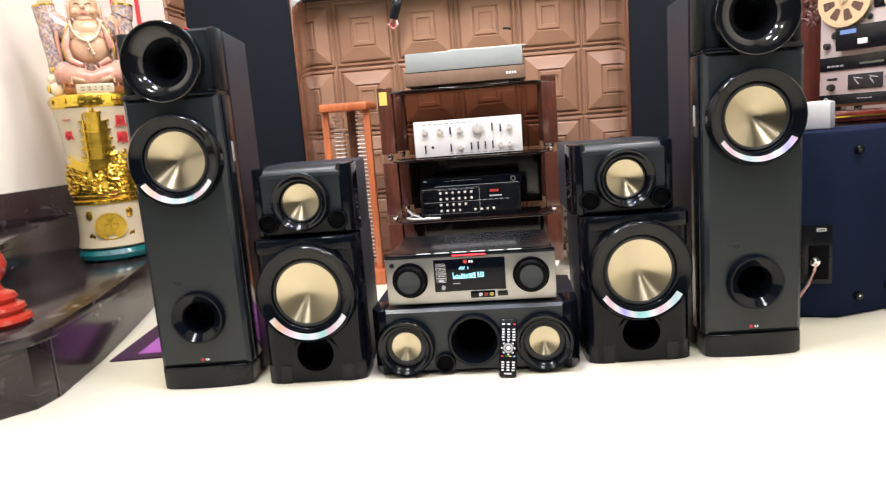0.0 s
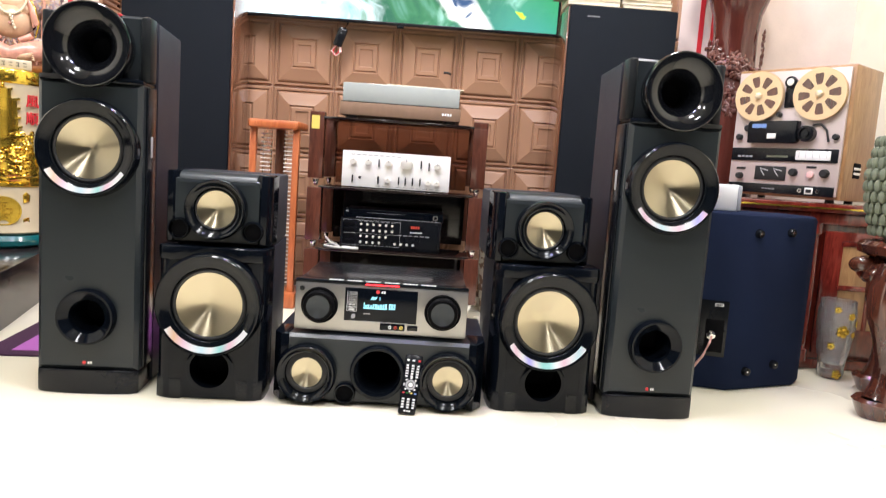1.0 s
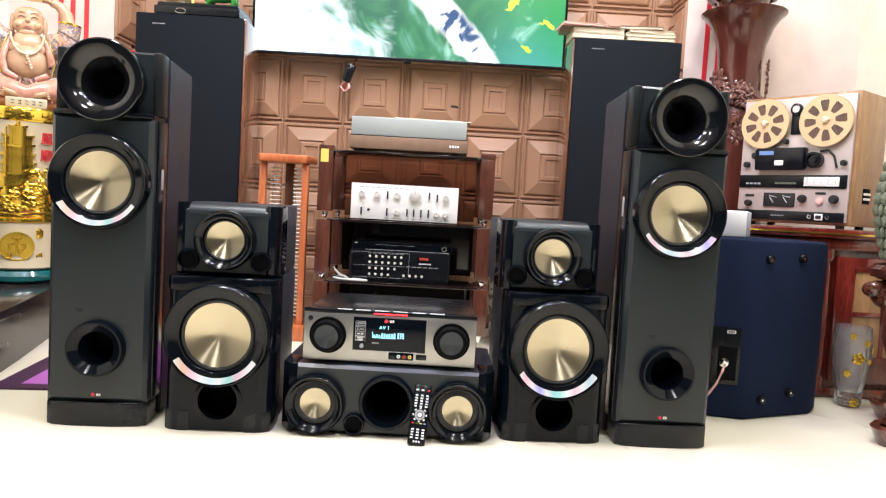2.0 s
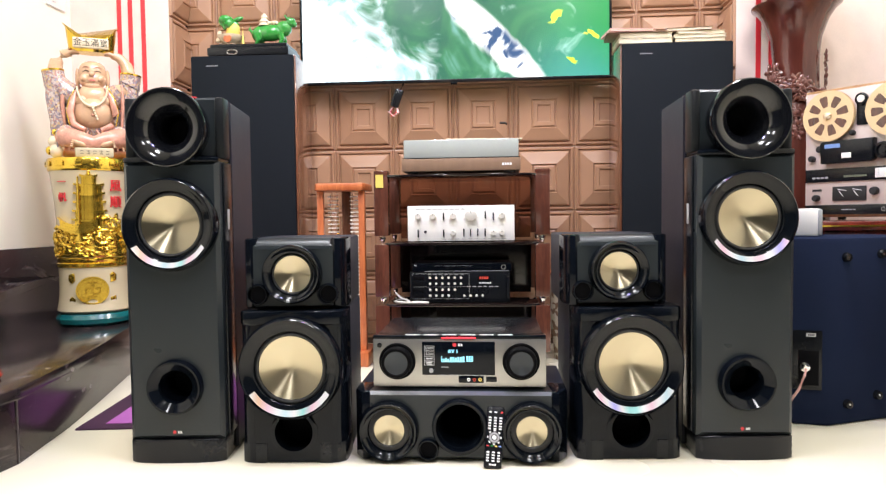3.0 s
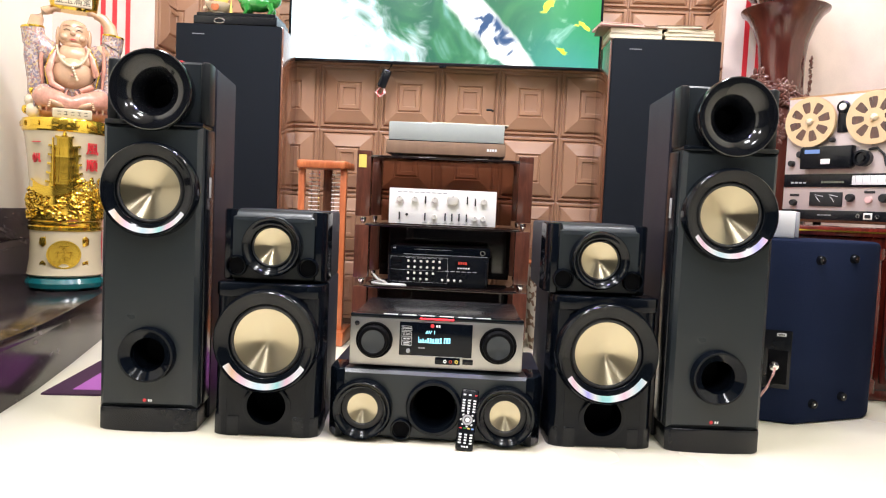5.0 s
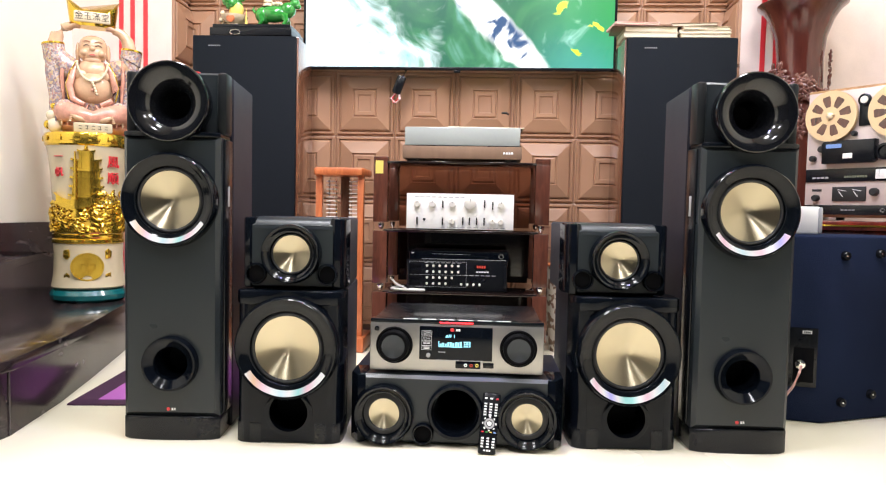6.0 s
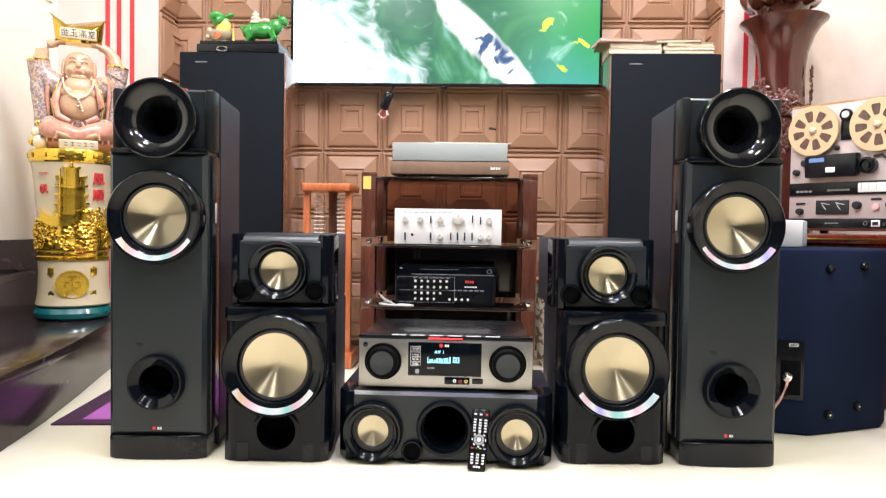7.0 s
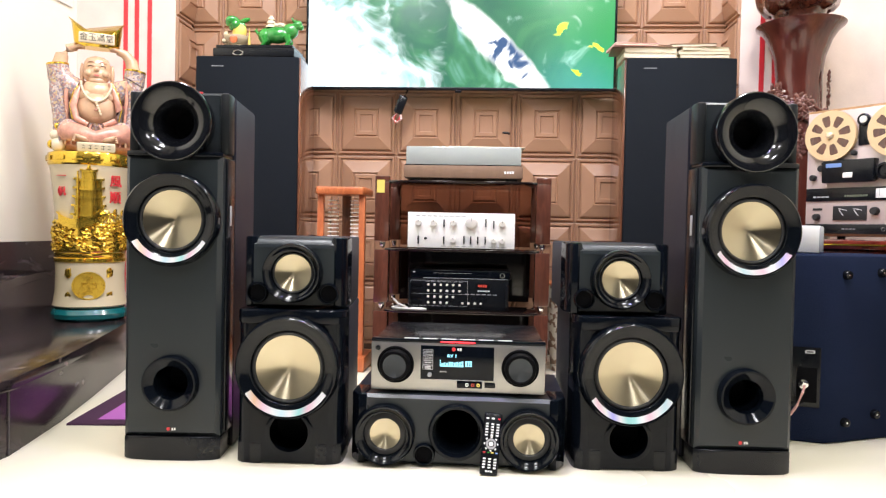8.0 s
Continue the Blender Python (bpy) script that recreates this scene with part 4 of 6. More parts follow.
# ---- CD tower ----
cd = thing("cd_rack", pose(-0.545, 2.90, 0), "slim orange wooden CD tower with metal rungs", "CD rack")
part("top", P([(-0.104, -0.07), (-0.094, -0.086), (0.094, -0.086), (0.104, -0.07), (0.104, 0.09), (-0.104, 0.09)], 0.710, 0.742, bev=0.008), "orange_wood", cd, "orange wood top")
part("base", B((0, 0.0, 0.030), (0.225, 0.20, 0.06), 0.006), "orange_wood", cd)
for x in (-0.085, 0.085):
    part("post", B((x, -0.045, 0.385), (0.026, 0.028, 0.654), 0.003), "orange_wood", cd)
part("rear_post", B((0, 0.06, 0.385), (0.036, 0.03, 0.654), 0.003), "walnut", cd, "dark rear post")
rung = part("rung", T([(-0.018, 0, 0), (-0.018, -0.035, 0), (0.018, -0.035, 0), (0.018, 0, 0)], 0.0024, 6), "alu", cd, "thin metal rung")
rung.matrix_basis = pose(-0.047, 0.03, 0.09)
for k in range(38):
    for x in (-0.047, 0.047):
        if k or x > 0:
            again(rung, pose(x, 0.03, 0.09 + 0.0162 * k), cd)
for x in (-0.063, -0.031, 0.031, 0.063):
    part("rung_rail", T([(x, 0.03, 0.06), (x, 0.03, 0.702)], 0.002, 6), "chrome", cd)


# ---- black floor-standing towers by the wall ----
def big_tower(m, label):
    t = thing("floor_speaker", m, label, "speaker", "pair of large black speakers")
    part("cabinet", B((0, 0.155, 0.6475), (0.450, 0.27, 1.295), 0.004), "walnut", t, "walnut veneered cabinet")
    part("grille", B((0, 0.008, 0.6625), (0.437, 0.024, 1.260), 0.006), "grille", t, "black cloth grille")
    part("plinth", B((0, 0.012, 0.016), (0.44, 0.02, 0.032), 0.002), "satin", t)
    bars(t, "badge_mark", (-0.125, -0.0045, 1.250), 0.052, 0.004, 6, "grey_plastic")
    return t


big_tower(pose(-0.982, 2.955, 0, 0, 0, 2), "tall black-fronted floor speaker carrying jade ornaments")
big_tower(pose(0.818, 2.955, 0, 0, 0, 0), "tall black-fronted floor speaker carrying stacks of books")


def book_on(x, y, z, w, d, h, turn, cover, label):
    b = thing("book", pose(x, y, z, 0, 0, turn), label, "book", "books on the speaker")
    part("page_block", B((0, 0, h / 2), (w - 0.006, d - 0.006, h - 0.004), 0.001), "paper", b)
    for zz in (0.001, h - 0.001):
        part("cover", B((0, 0, zz), (w, d, 0.002), 0.0004), cover, b)
    part("spine", B((-w / 2 + 0.001, 0, h / 2), (0.002, d, h)), cover, b)


Z = 1.296
for z, h, w, c, a in ((Z, 0.021, 0.215, "paper", 0), (Z + 0.0215, 0.020, 0.212, "cream", 1), (Z + 0.042, 0.004, 0.24, "plinth_brown", -4)):
    book_on(0.695 if h > 0.01 else 0.665, 3.04, z, w, 0.15, h, a, c, "cream paged book lying on the speaker")
book_on(0.63, 3.02, Z + 0.0465, 0.18, 0.14, 0.010, 6, "pale_pink", "thin pale book lying askew on the stack")
for z, h, w, c, a in ((Z, 0.016, 0.20, "cream", 0), (Z + 0.0165, 0.014, 0.205, "paper", -1), (Z + 0.031, 0.014, 0.19, "cream", 3)):
    book_on(0.912, 3.04, z, w, 0.15, h, a, c, "cream book in a flat stack on the speaker")
book_on(0.872, 3.03, Z + 0.0455, 0.18, 0.13, 0.013, -5, "plinth_brown", "worn brown book on top of a stack")

basket = thing("woven_basket", pose(0.405, 3.0, 0), "tall woven basket in brown and cream", "basket")
part("wall", L([(0, 0.0), (0.080, 0.0), (0.092, 0.10), (0.102, 0.30), (0.106, 0.36), (0.100, 0.36), (0.094, 0.28), (0, 0.02)], (0, 0, 0), "z", 32), "weave", basket)
part("rim", T([(0.104 * math.cos(k * 0.2618), 0.104 * math.sin(k * 0.2618), 0.362) for k in range(24)], 0.006, 8, closed=True), "orange_wood", basket, "bound rim")


# ---- television ----
def screen_material():
    """A moving-water picture: green pond, white foam, a pale fish and yellow lights. It gives off its own light."""
    m, n, l, b = nodes_of("television_picture")
    tc, sep = n.new("ShaderNodeTexCoord"), n.new("ShaderNodeSeparateXYZ")
    l.new(tc.outputs["Generated"], sep.inputs[0])

    def math_node(op, a, c, d=None):
        k = n.new("ShaderNodeMath")
        k.operation = op
        for i, v in enumerate((a, c, d)):
            if v is None:
                continue
            if isinstance(v, (int, float)):
                k.inputs[i].default_value = v
            else:
                l.new(v, k.inputs[i])
        return k.outputs[0]

    def blend(f, a, c):
        k = n.new("ShaderNodeMix")
        k.data_type = "RGBA"
        l.new(f, k.inputs[0])
        for i, v in ((6, a), (7, c)):
            if isinstance(v, tuple):
                k.inputs[i].default_value = (*v, 1)
            else:
                l.new(v, k.inputs[i])
        return k.outputs[2]

    def smooth(v, lo, hi):
        k = n.new("ShaderNodeMapRange")
        k.interpolation_type = "SMOOTHSTEP"
        k.inputs[1].default_value, k.inputs[2].default_value = lo, hi
        l.new(v, k.inputs[0])
        return k.outputs[0]

    def cloud(scale, distortion, detail=4):
        k = n.new("ShaderNodeTexNoise")
        k.inputs["Scale"].default_value, k.inputs["Distortion"].default_value, k.inputs["Detail"].default_value = scale, distortion, detail
        l.new(tc.outputs["Object"], k.inputs["Vector"])
        return k.outputs[0]

    X, Zc = sep.outputs[0], sep.outputs[2]

    def spot(cx, cz, rx, rz, lean, wobble):
        u = math_node("SUBTRACT", math_node("MULTIPLY_ADD", math_node("SUBTRACT", Zc, cz), lean, X), cx)
        u = math_node("ADD", u, math_node("MULTIPLY", math_node("SUBTRACT", wobble, 0.5), 0.10))
        a = math_node("POWER", math_node("ABSOLUTE", math_node("DIVIDE", u, rx), 0), 2)
        c = math_node("POWER", math_node("ABSOLUTE", math_node("DIVIDE", math_node("SUBTRACT", Zc, cz), rz), 0), 2)
        return smooth(math_node("ADD", a, c), 1.5, 0.5)

    n1, n2, n3 = cloud(3.0, 1.5), cloud(9.0, 0.8), cloud(5.0, 2.5, 6)
    base = blend(smooth(n1, 0.35, 0.7), (0.020, 0.105, 0.065), (0.060, 0.235, 0.095))
    base = blend(smooth(math_node("SUBTRACT", X, math_node("MULTIPLY", Zc, 0.5)), 0.55, 1.0), base, (0.05, 0.26, 0.24))
    base = blend(smooth(math_node("ADD", X, math_node("MULTIPLY", Zc, 0.6)), 0.85, 1.2), base, (0.02, 0.235, 0.065))
    foam = math_node("ADD", math_node("MULTIPLY", n3, 0.75), math_node("MULTIPLY", X, -1.15))
    foam = math_node("ADD", foam, math_node("MULTIPLY", Zc, -0.55))
    foam = smooth(foam, -0.22, 0.14)
    pic = blend(foam, base, (0.80, 0.94, 1.0))
    pic = blend(math_node("MULTIPLY", smooth(n1, 0.50, 0.72), smooth(X, 0.75, 0.25)), pic, (0.42, 0.66, 0.92))
    pic = blend(math_node("MULTIPLY", smooth(n2, 0.60, 0.82), 0.5), pic, (0.55, 0.85, 0.80))
    fish = spot(0.63, 0.22, 0.062, 0.30, 0.52, n1)
    pic = blend(fish, pic, (1.0, 1.0, 0.98))
    pic = blend(math_node("MULTIPLY", fish, smooth(n2, 0.50, 0.38)), pic, (0.03, 0.07, 0.16))
    pic = blend(spot(0.835, 0.34, 0.015, 0.036, -0.35, n2), pic, (0.75, 0.85, 0.04))
    pic = blend(spot(0.950, 0.235, 0.012, 0.026, 0.3, n2), pic, (0.80, 0.80, 0.05))
    pic = blend(spot(0.885, 0.09, 0.009, 0.020, 0.3, n2), pic, (0.50, 0.75, 0.04))
    b.inputs["Base Color"].default_value = (0.01, 0.01, 0.01, 1)
    b.inputs["Roughness"].default_value = 0.2
    l.new(pic, b.inputs["Emission Color"])
    b.inputs["Emission Strength"].default_value = 2.2
    return m


M["screen"] = screen_material()
tv = thing("television", pose(-0.100, 3.215, 1.208), "large wall-mounted flat television showing a green pond", "television")
part("back_cover", B((0, 0.028, 0.40), (1.36, 0.040, 0.76), 0.010), "satin", tv)
for c, s in (((0, 0, 0.006), (1.398, 0.022, 0.012)), ((0, 0, 0.794), (1.398, 0.022, 0.012)), ((-0.694, 0, 0.4), (0.010, 0.022, 0.776)), ((0.694, 0, 0.4), (0.010, 0.022, 0.776))):
    part("bezel", B(c, s, 0.002), "satin", tv, "thin dark bezel")
part("screen", B((0, 0.002, 0.4), (1.378, 0.010, 0.776)), "screen", tv, "lit screen")
part("receiver_eye", B((0, -0.004, -0.006), (0.030, 0.014, 0.012), 0.003), "gloss", tv)
part("wall_bracket", B((0, 0.056, 0.42), (0.5, 0.018, 0.3), 0.003), "satin", tv)

plug = thing("hanging_plug", pose(-0.375, 3.235, 1.075), "black plug with red and white leads hanging below the television", "plug")
part("plug_body", B((0.012, 0, 0.07), (0.040, 0.025, 0.085), 0.008, Rt(0, 20, 0)), "satin", plug)
part("lead", T([(0.03, 0, 0.11), (0.04, 0.005, 0.13), (0.045, 0.01, 0.15)], 0.004, 8), "satin", plug)
for k, c in enumerate(("red", "cable_white", "pale_pink")):
    part("lead_tail", T([(0.0, 0, 0.035), (-0.018 - 0.006 * k, -0.004, 0.01), (-0.012 + 0.006 * k, -0.005, -0.012), (0.008 + 0.006 * k, -0.004, 0.004), (0.012, 0, 0.03)], 0.0035, 6), c, plug)
stub = thing("wall_pin", pose(0.135, 3.262, 1.022), "small black peg in the panelled wall", "peg")
part("peg", T([(0, 0, 0), (-0.008, -0.02, 0.002), (-0.03, -0.024, 0.002)], 0.005, 8), "ink", stub)

sw = thing("light_switch", pose(LEFT, 3.02, 1.58, 0, 0, 90), "white wall switch plate with a red mark", "switch")
part("plate", B((0, -0.005, 0), (0.13, 0.010, 0.085), 0.003), "white_plastic", sw)
part("rocker", B((-0.025, -0.011, 0), (0.035, 0.006, 0.045), 0.002), "white_plastic", sw)
part("mark", B((0.02, -0.0105, 0.022), (0.016, 0.002, 0.016)), "red", sw, "red mark")

# ---- ornaments on the floor speaker ----
stand = thing("ornament_plinth", pose(-0.958, 3.05, 1.2955), "low black lacquered plinth with a ring pull", "plinth")
part("slab", P([(-0.175, -0.09), (0.175, -0.09), (0.175, 0.09), (-0.175, 0.09)], 0.0, 0.034, bev=0.004), "satin", stand)
part("top", P([(-0.166, -0.08), (0.166, -0.08), (0.166, 0.08), (-0.166, 0.08)], 0.034, 0.050, bev=0.004), "satin", stand)
part("ring_pull", T([(-0.065 + 0.022 * math.cos(a * 0.5236), -0.094, 0.012 + 0.010 * math.sin(a * 0.5236)) for a in range(12)], 0.002, 6, closed=True), "chrome", stand, "small ring pull")

ox = bmesh.new()
blob(ox, (0.0, 0, 0.056), (0.070, 0.036, 0.036))
blob(ox, (-0.045, 0, 0.050), (0.036, 0.034, 0.036))
blob(ox, (0.060, 0, 0.072), (0.036, 0.030, 0.034), Rt(0, -30, 0))
blob(ox, (0.088, 0, 0.096), (0.026, 0.020, 0.020), Rt(0, -35, 0))
blob(ox, (0.104, 0, 0.088), (0.014, 0.014, 0.012))
for x, y in ((-0.055, 0.022), (-0.055, -0.022), (0.045, 0.022), (0.05, -0.024)):
    tube(ox, [(x, y, 0.045), (x + 0.010, y, 0.022), (x, y, 0.006), (x + 0.014, y, 0.003)], [0.018, 0.012, 0.010, 0.006], 10)
for y in (-0.012, 0.012):
    tube(ox, [(0.080, y, 0.108), (0.072, y * 1.6, 0.122), (0.084, y * 1.8, 0.130)], [0.006, 0.005, 0.002], 8)
tube(ox, [(-0.078, 0, 0.06), (-0.092, 0, 0.075), (-0.084, 0, 0.09)], [0.008, 0.006, 0.003], 8)
jade = thing("jade_ox_ornament", pose(-0.880, 3.03, 1.346), "green jade ox figurine carrying gold treasure", "ornament")
part("body", ox, "jade", jade)
tr = bmesh.new()
for k, r in enumerate((0.026, 0.020, 0.022, 0.014, 0.016, 0.008)):
    lathe(tr, [(0, 0), (r, 0), (r * 0.8, 0.010), (0, 0.010)], (-0.025, 0, 0.086 + 0.0085 * k), "z", 12)
for k in range(14):
    blob(tr, (random.uniform(-0.04, 0.05), random.uniform(-0.02, 0.02), random.uniform(0.088, 0.102)), (0.010, 0.008, 0.008), u=8, v=6)
part("treasure", tr, "pearl", jade, "pale gold pagoda and coins")

cab = thing("cabbage_ornament", pose(-1.052, 3.03, 1.346), "jade cabbage in a pale treasure boat", "ornament")
part("boat", L([(0, 0), (0.030, 0), (0.026, 0.012), (0.050, 0.030), (0.056, 0.046), (0.050, 0.048), (0, 0.044)], (0, 0, 0), "z", 24), "pearl", cab, "pale gold boat")
cb = bmesh.new()
blob(cb, (0.008, 0, 0.070), (0.030, 0.024, 0.036), Rt(0, 25, 0))
part("cabbage_heart", cb, "yellow", cab, "pale yellow cabbage heart")
cb = bmesh.new()
for k in range(7):
    a = k * 0.9
    blob(cb, (-0.012 + 0.020 * math.cos(a), 0.016 * math.sin(a), 0.098 + 0.008 * (k % 3)), (0.030, 0.014, 0.020), Rt(20 * math.sin(a), 30 * math.cos(a), 40 * k), u=12, v=8)
blob(cb, (0.030, 0, 0.118), (0.026, 0.014, 0.010), Rt(0, -20, 0))
part("cabbage_leaves", cb, "jade", cab, "green leaves")
part("medal", L([(0.017, 0), (0.017, 0.005), (0.012, 0.006), (0, 0.006)], (0.0, -0.046, 0.026), "y", 24), "orange_wood", cab, "orange disc")
tail = bmesh.new()
for k in range(9):
    blob(tail, (-0.050 - 0.006 * math.sin(k), random.uniform(-0.02, 0.02), 0.02 + 0.006 * k), (0.012, 0.010, 0.008), u=8, v=6)
part("wave", tail, "pearl", cab)
part("tassel", L([(0, 0.0), (0.007, 0.0), (0.004, 0.040), (0.002, 0.050), (0, 0.085)], (0.058, -0.02, 0.0), "z", 12), "yellow", cab, "yellow tassel")


# ---- gilded vase with the seated statue ----
VX, VY, VZ = -1.522, 2.72, 0.1955
vase = thing("gilded_vase", pose(VX, VY, VZ) @ Matrix.Diagonal((1.035, 1.035, 0.962, 1)), "tall cream and gold vase with raised pagoda decoration", "vase")
part("foot_ring", L([(0, 0), (0.118, 0), (0.134, 0.012), (0.137, 0.030), (0.128, 0.048), (0.112, 0.054), (0, 0.054)], (0, 0, 0), "z", 48), "teal", vase, "teal glazed foot")
BODY = [(0, 0.055), (0.122, 0.055), (0.130, 0.062), (0.127, 0.075), (0.121, 0.12), (0.119, 0.19), (0.121, 0.235)]
part("lower_band", L(BODY, (0, 0, 0), "z", 56), "cream", vase, "cream lower band")
part("waist", L([(0.121, 0.236), (0.126, 0.240), (0.126, 0.252), (0.121, 0.256), (0.124, 0.262), (0.124, 0.272), (0.120, 0.276)], (0, 0, 0), "z", 56), "gold", vase, "gold waist moulding")
part("body", L([(0.120, 0.276), (0.121, 0.32), (0.123, 0.42), (0.129, 0.52), (0.138, 0.60), (0.144, 0.640)], (0, 0, 0), "z", 56), "cream", vase, "cream body")
part("lip", L([(0.142, 0.622), (0.147, 0.628), (0.148, 0.664), (0.145, 0.672), (0.138, 0.674), (0.0, 0.674)], (0, 0, 0), "z", 56), "gold", vase, "gold rim")


def radius_at(z):
    prof = [(0.119, 0.19), (0.121, 0.30), (0.123, 0.42), (0.129, 0.52), (0.138, 0.60), (0.144, 0.65)]
    for (r0, z0), (r1, z1) in zip(prof, prof[1:]):
        if z <= z1:
            return r0 + (r1 - r0) * max(0, (z - z0) / (z1 - z0))
    return 0.144


AIM = -62.0


def on_vase(u, z, out=0.0, aim=AIM):
    """A pose on the vase's skin, u metres round from the middle of the picture, facing out along -y."""
    r = radius_at(z) + out
    a = aim + math.degrees(u / r)
    return pose(r * math.cos(radians(a)), r * math.sin(radians(a)), z, 0, 0, a + 90)


def relief_box(bm, u, z, w, h, d, roll=0, bev=0.0015):
    m = on_vase(u, z) @ pose(0, 0, 0, 0, roll, 0)
    box(bm, m.translation, (w, d, h), bev, m.to_3x3(), 1)


def band(bm, u0, u1, z, h, d, curve=0.0, steps=8):
    """One bent bar on the vase's skin from u0 to u1; its ends lift by curve."""
    rows = []
    for k in range(steps + 1):
        u = u0 + (u1 - u0) * k / steps
        zz = z + curve * (2 * k / steps - 1) ** 2
        rows.append([bm.verts.new(on_vase(u, zz + dz, out).translation) for dz, out in ((-h / 2, -0.004), (-h / 2, d), (h / 2, d), (h / 2, -0.004))])
    for p, q in zip(rows, rows[1:]):
        for k in range(4):
            bm.faces.new((p[k], p[(k + 1) % 4], q[(k + 1) % 4], q[k]))
    bm.faces.new(rows[0])
    bm.faces.new(rows[-1])
    return bm


for k in range(6):
    z, w = 0.408 + 0.0345 * k, (0.128, 0.120, 0.112, 0.108, 0.104, 0.060)[k]
    tier = part("pagoda_tier", band(bmesh.new(), -w * 0.41, w * 0.41, z, 0.032, 0.008), "gold", vase, "raised gold pagoda tier")
    part("eave", band(bmesh.new(), -w / 2, w / 2, z + 0.015, 0.008, 0.015, 0.006), "gold", tier, "upturned gold eave")
    for j in range(6):
        part("column", band(bmesh.new(), w * 0.72 * (j - 2.5) / 6 - 0.002, w * 0.72 * (j - 2.5) / 6 + 0.002, z - 0.002, 0.024, 0.012, 0, 1), "gold", tier)
part("spire", L([(0, 0.0), (0.014, 0.002), (0.006, 0.010), (0.007, 0.016), (0.003, 0.022), (0, 0.036)], on_vase(0.0, 0.600, 0.002).translation, "z", 10), "gold", vase)
part("mast", T([on_vase(-0.036, 0.40 + 0.028 * j, 0.017).translation for j in range(8)], 0.0034, 8), "gold", vase, "raised gold mast")


def curl(bm, u, z, size, turns, hand):
    """A wave curling up in a spiral on the vase's skin."""
    pts, radii = [], []
    for k in range(16):
        f = k / 15
        a = hand * (1.2 + turns * 2 * math.pi * f)
        r = size * (1 - 0.82 * f)
        pts.append(on_vase(u + r * math.cos(a), z + r * math.sin(a), 0.004 + 0.007 * f).translation)
        radii.append(size * (0.26 - 0.12 * f))
    tube(bm, pts, radii, 6)


wv = bmesh.new()
for k in range(64):
    curl(wv, random.uniform(-0.19, 0.19), 0.292 + 0.085 * random.random(), random.uniform(0.011, 0.022), random.uniform(0.9, 1.5), random.choice((-1, 1)))
for k in range(46):
    curl(wv, random.uniform(0.02, 0.17), 0.36 + 0.085 * random.random(), random.uniform(0.009, 0.018), random.uniform(0.8, 1.4), random.choice((-1, 1)))
for k in range(90):
    u, z = random.uniform(-0.19, 0.19), 0.285 + 0.12 * random.random() ** 1.4
    m = on_vase(u, z)
    blob(wv, m.translation, (random.uniform(0.006, 0.016), random.uniform(0.004, 0.010), random.uniform(0.004, 0.011)), m.to_3x3() @ Rt(0, random.uniform(-40, 40), 0), u=8, v=6)
part("wave_relief", wv, "gold", vase, "raised gold curling waves")
hull = part("boat_relief", band(bmesh.new(), -0.115, 0.025, 0.388, 0.030, 0.016, 0.022), "gold", vase, "raised gold boat")
part("gunwale", band(bmesh.new(), -0.123, 0.033, 0.406, 0.006, 0.021, 0.030), "gold", hull)
part("gold_skirt", L([(0.1215, 0.277), (0.1240, 0.285), (0.1250, 0.33), (0.1255, 0.375), (0.1235, 0.395)], (0, 0, 0), "z", 56), "gold", vase)
for u, z, ch in ((0.095, 0.560, "\u98a8"), (0.095, 0.495, "\u9806"), (-0.100, 0.575, "\u4e00"), (-0.100, 0.515, "\u5e06")):
    lettering("character", ch, 0.052 if u > 0 else 0.040, vase, on_vase(u, z, 0.0035), "red", "red painted character", depth=0.002)
md = bmesh.new()
m0 = on_vase(0.0, 0.145)
for r, h in ((0.056, 0.006),):
    ring = [(r, 0.0), (r, h), (r * 0.9, h), (r * 0.88, h * 0.55), (0, h * 0.55)]
    lathe(md, ring, (0, 0, 0), "y", 36)
for x, z, w, hh in ((0, 0.03, 0.03, 0.006), (0, 0.018, 0.014, 0.006), (0, 0.0, 0.006, 0.05), (-0.022, 0.0, 0.006, 0.024), (0.024, 0.0, 0.006, 0.022), (0, -0.026, 0.028, 0.006), (0.01, -0.014, 0.02, 0.005), (-0.016, -0.03, 0.005, 0.014), (0.018, 0.008, 0.018, 0.005), (-0.014, 0.008, 0.014, 0.005)):
    box(md, (x, -0.006, z), (w, 0.012, hh), 0.0015, None, 1)
part("medallion", md, "gold", vase, "round gold medallion").matrix_basis = m0
for u in (-0.072, 0.072):
    for z, s in ((0.195, 1), (0.10, -1)):
        lf = bmesh.new()
        prism(lf, [(-0.010, -0.020), (0.012, -0.014), (0.014, 0.010), (0.0, 0.022), (-0.012, 0.012)], -0.004, 0.003, "y", 0.001)
        part("corner_leaf", lf, "gold", vase, "gold corner leaf").matrix_basis = on_vase(u, z) @ pose(0, 0, 0, 0, 0 if s * u > 0 else 180, 0)
for k in range(14):
    part("lip_key", B((0, -0.001, 0), (0.040, 0.005, 0.020), 0.001), "gold", vase).matrix_basis = pose(0.1478 * math.cos(k * 0.4488), 0.1478 * math.sin(k * 0.4488), 0.650, 0, 0, math.degrees(k * 0.4488) + 90)


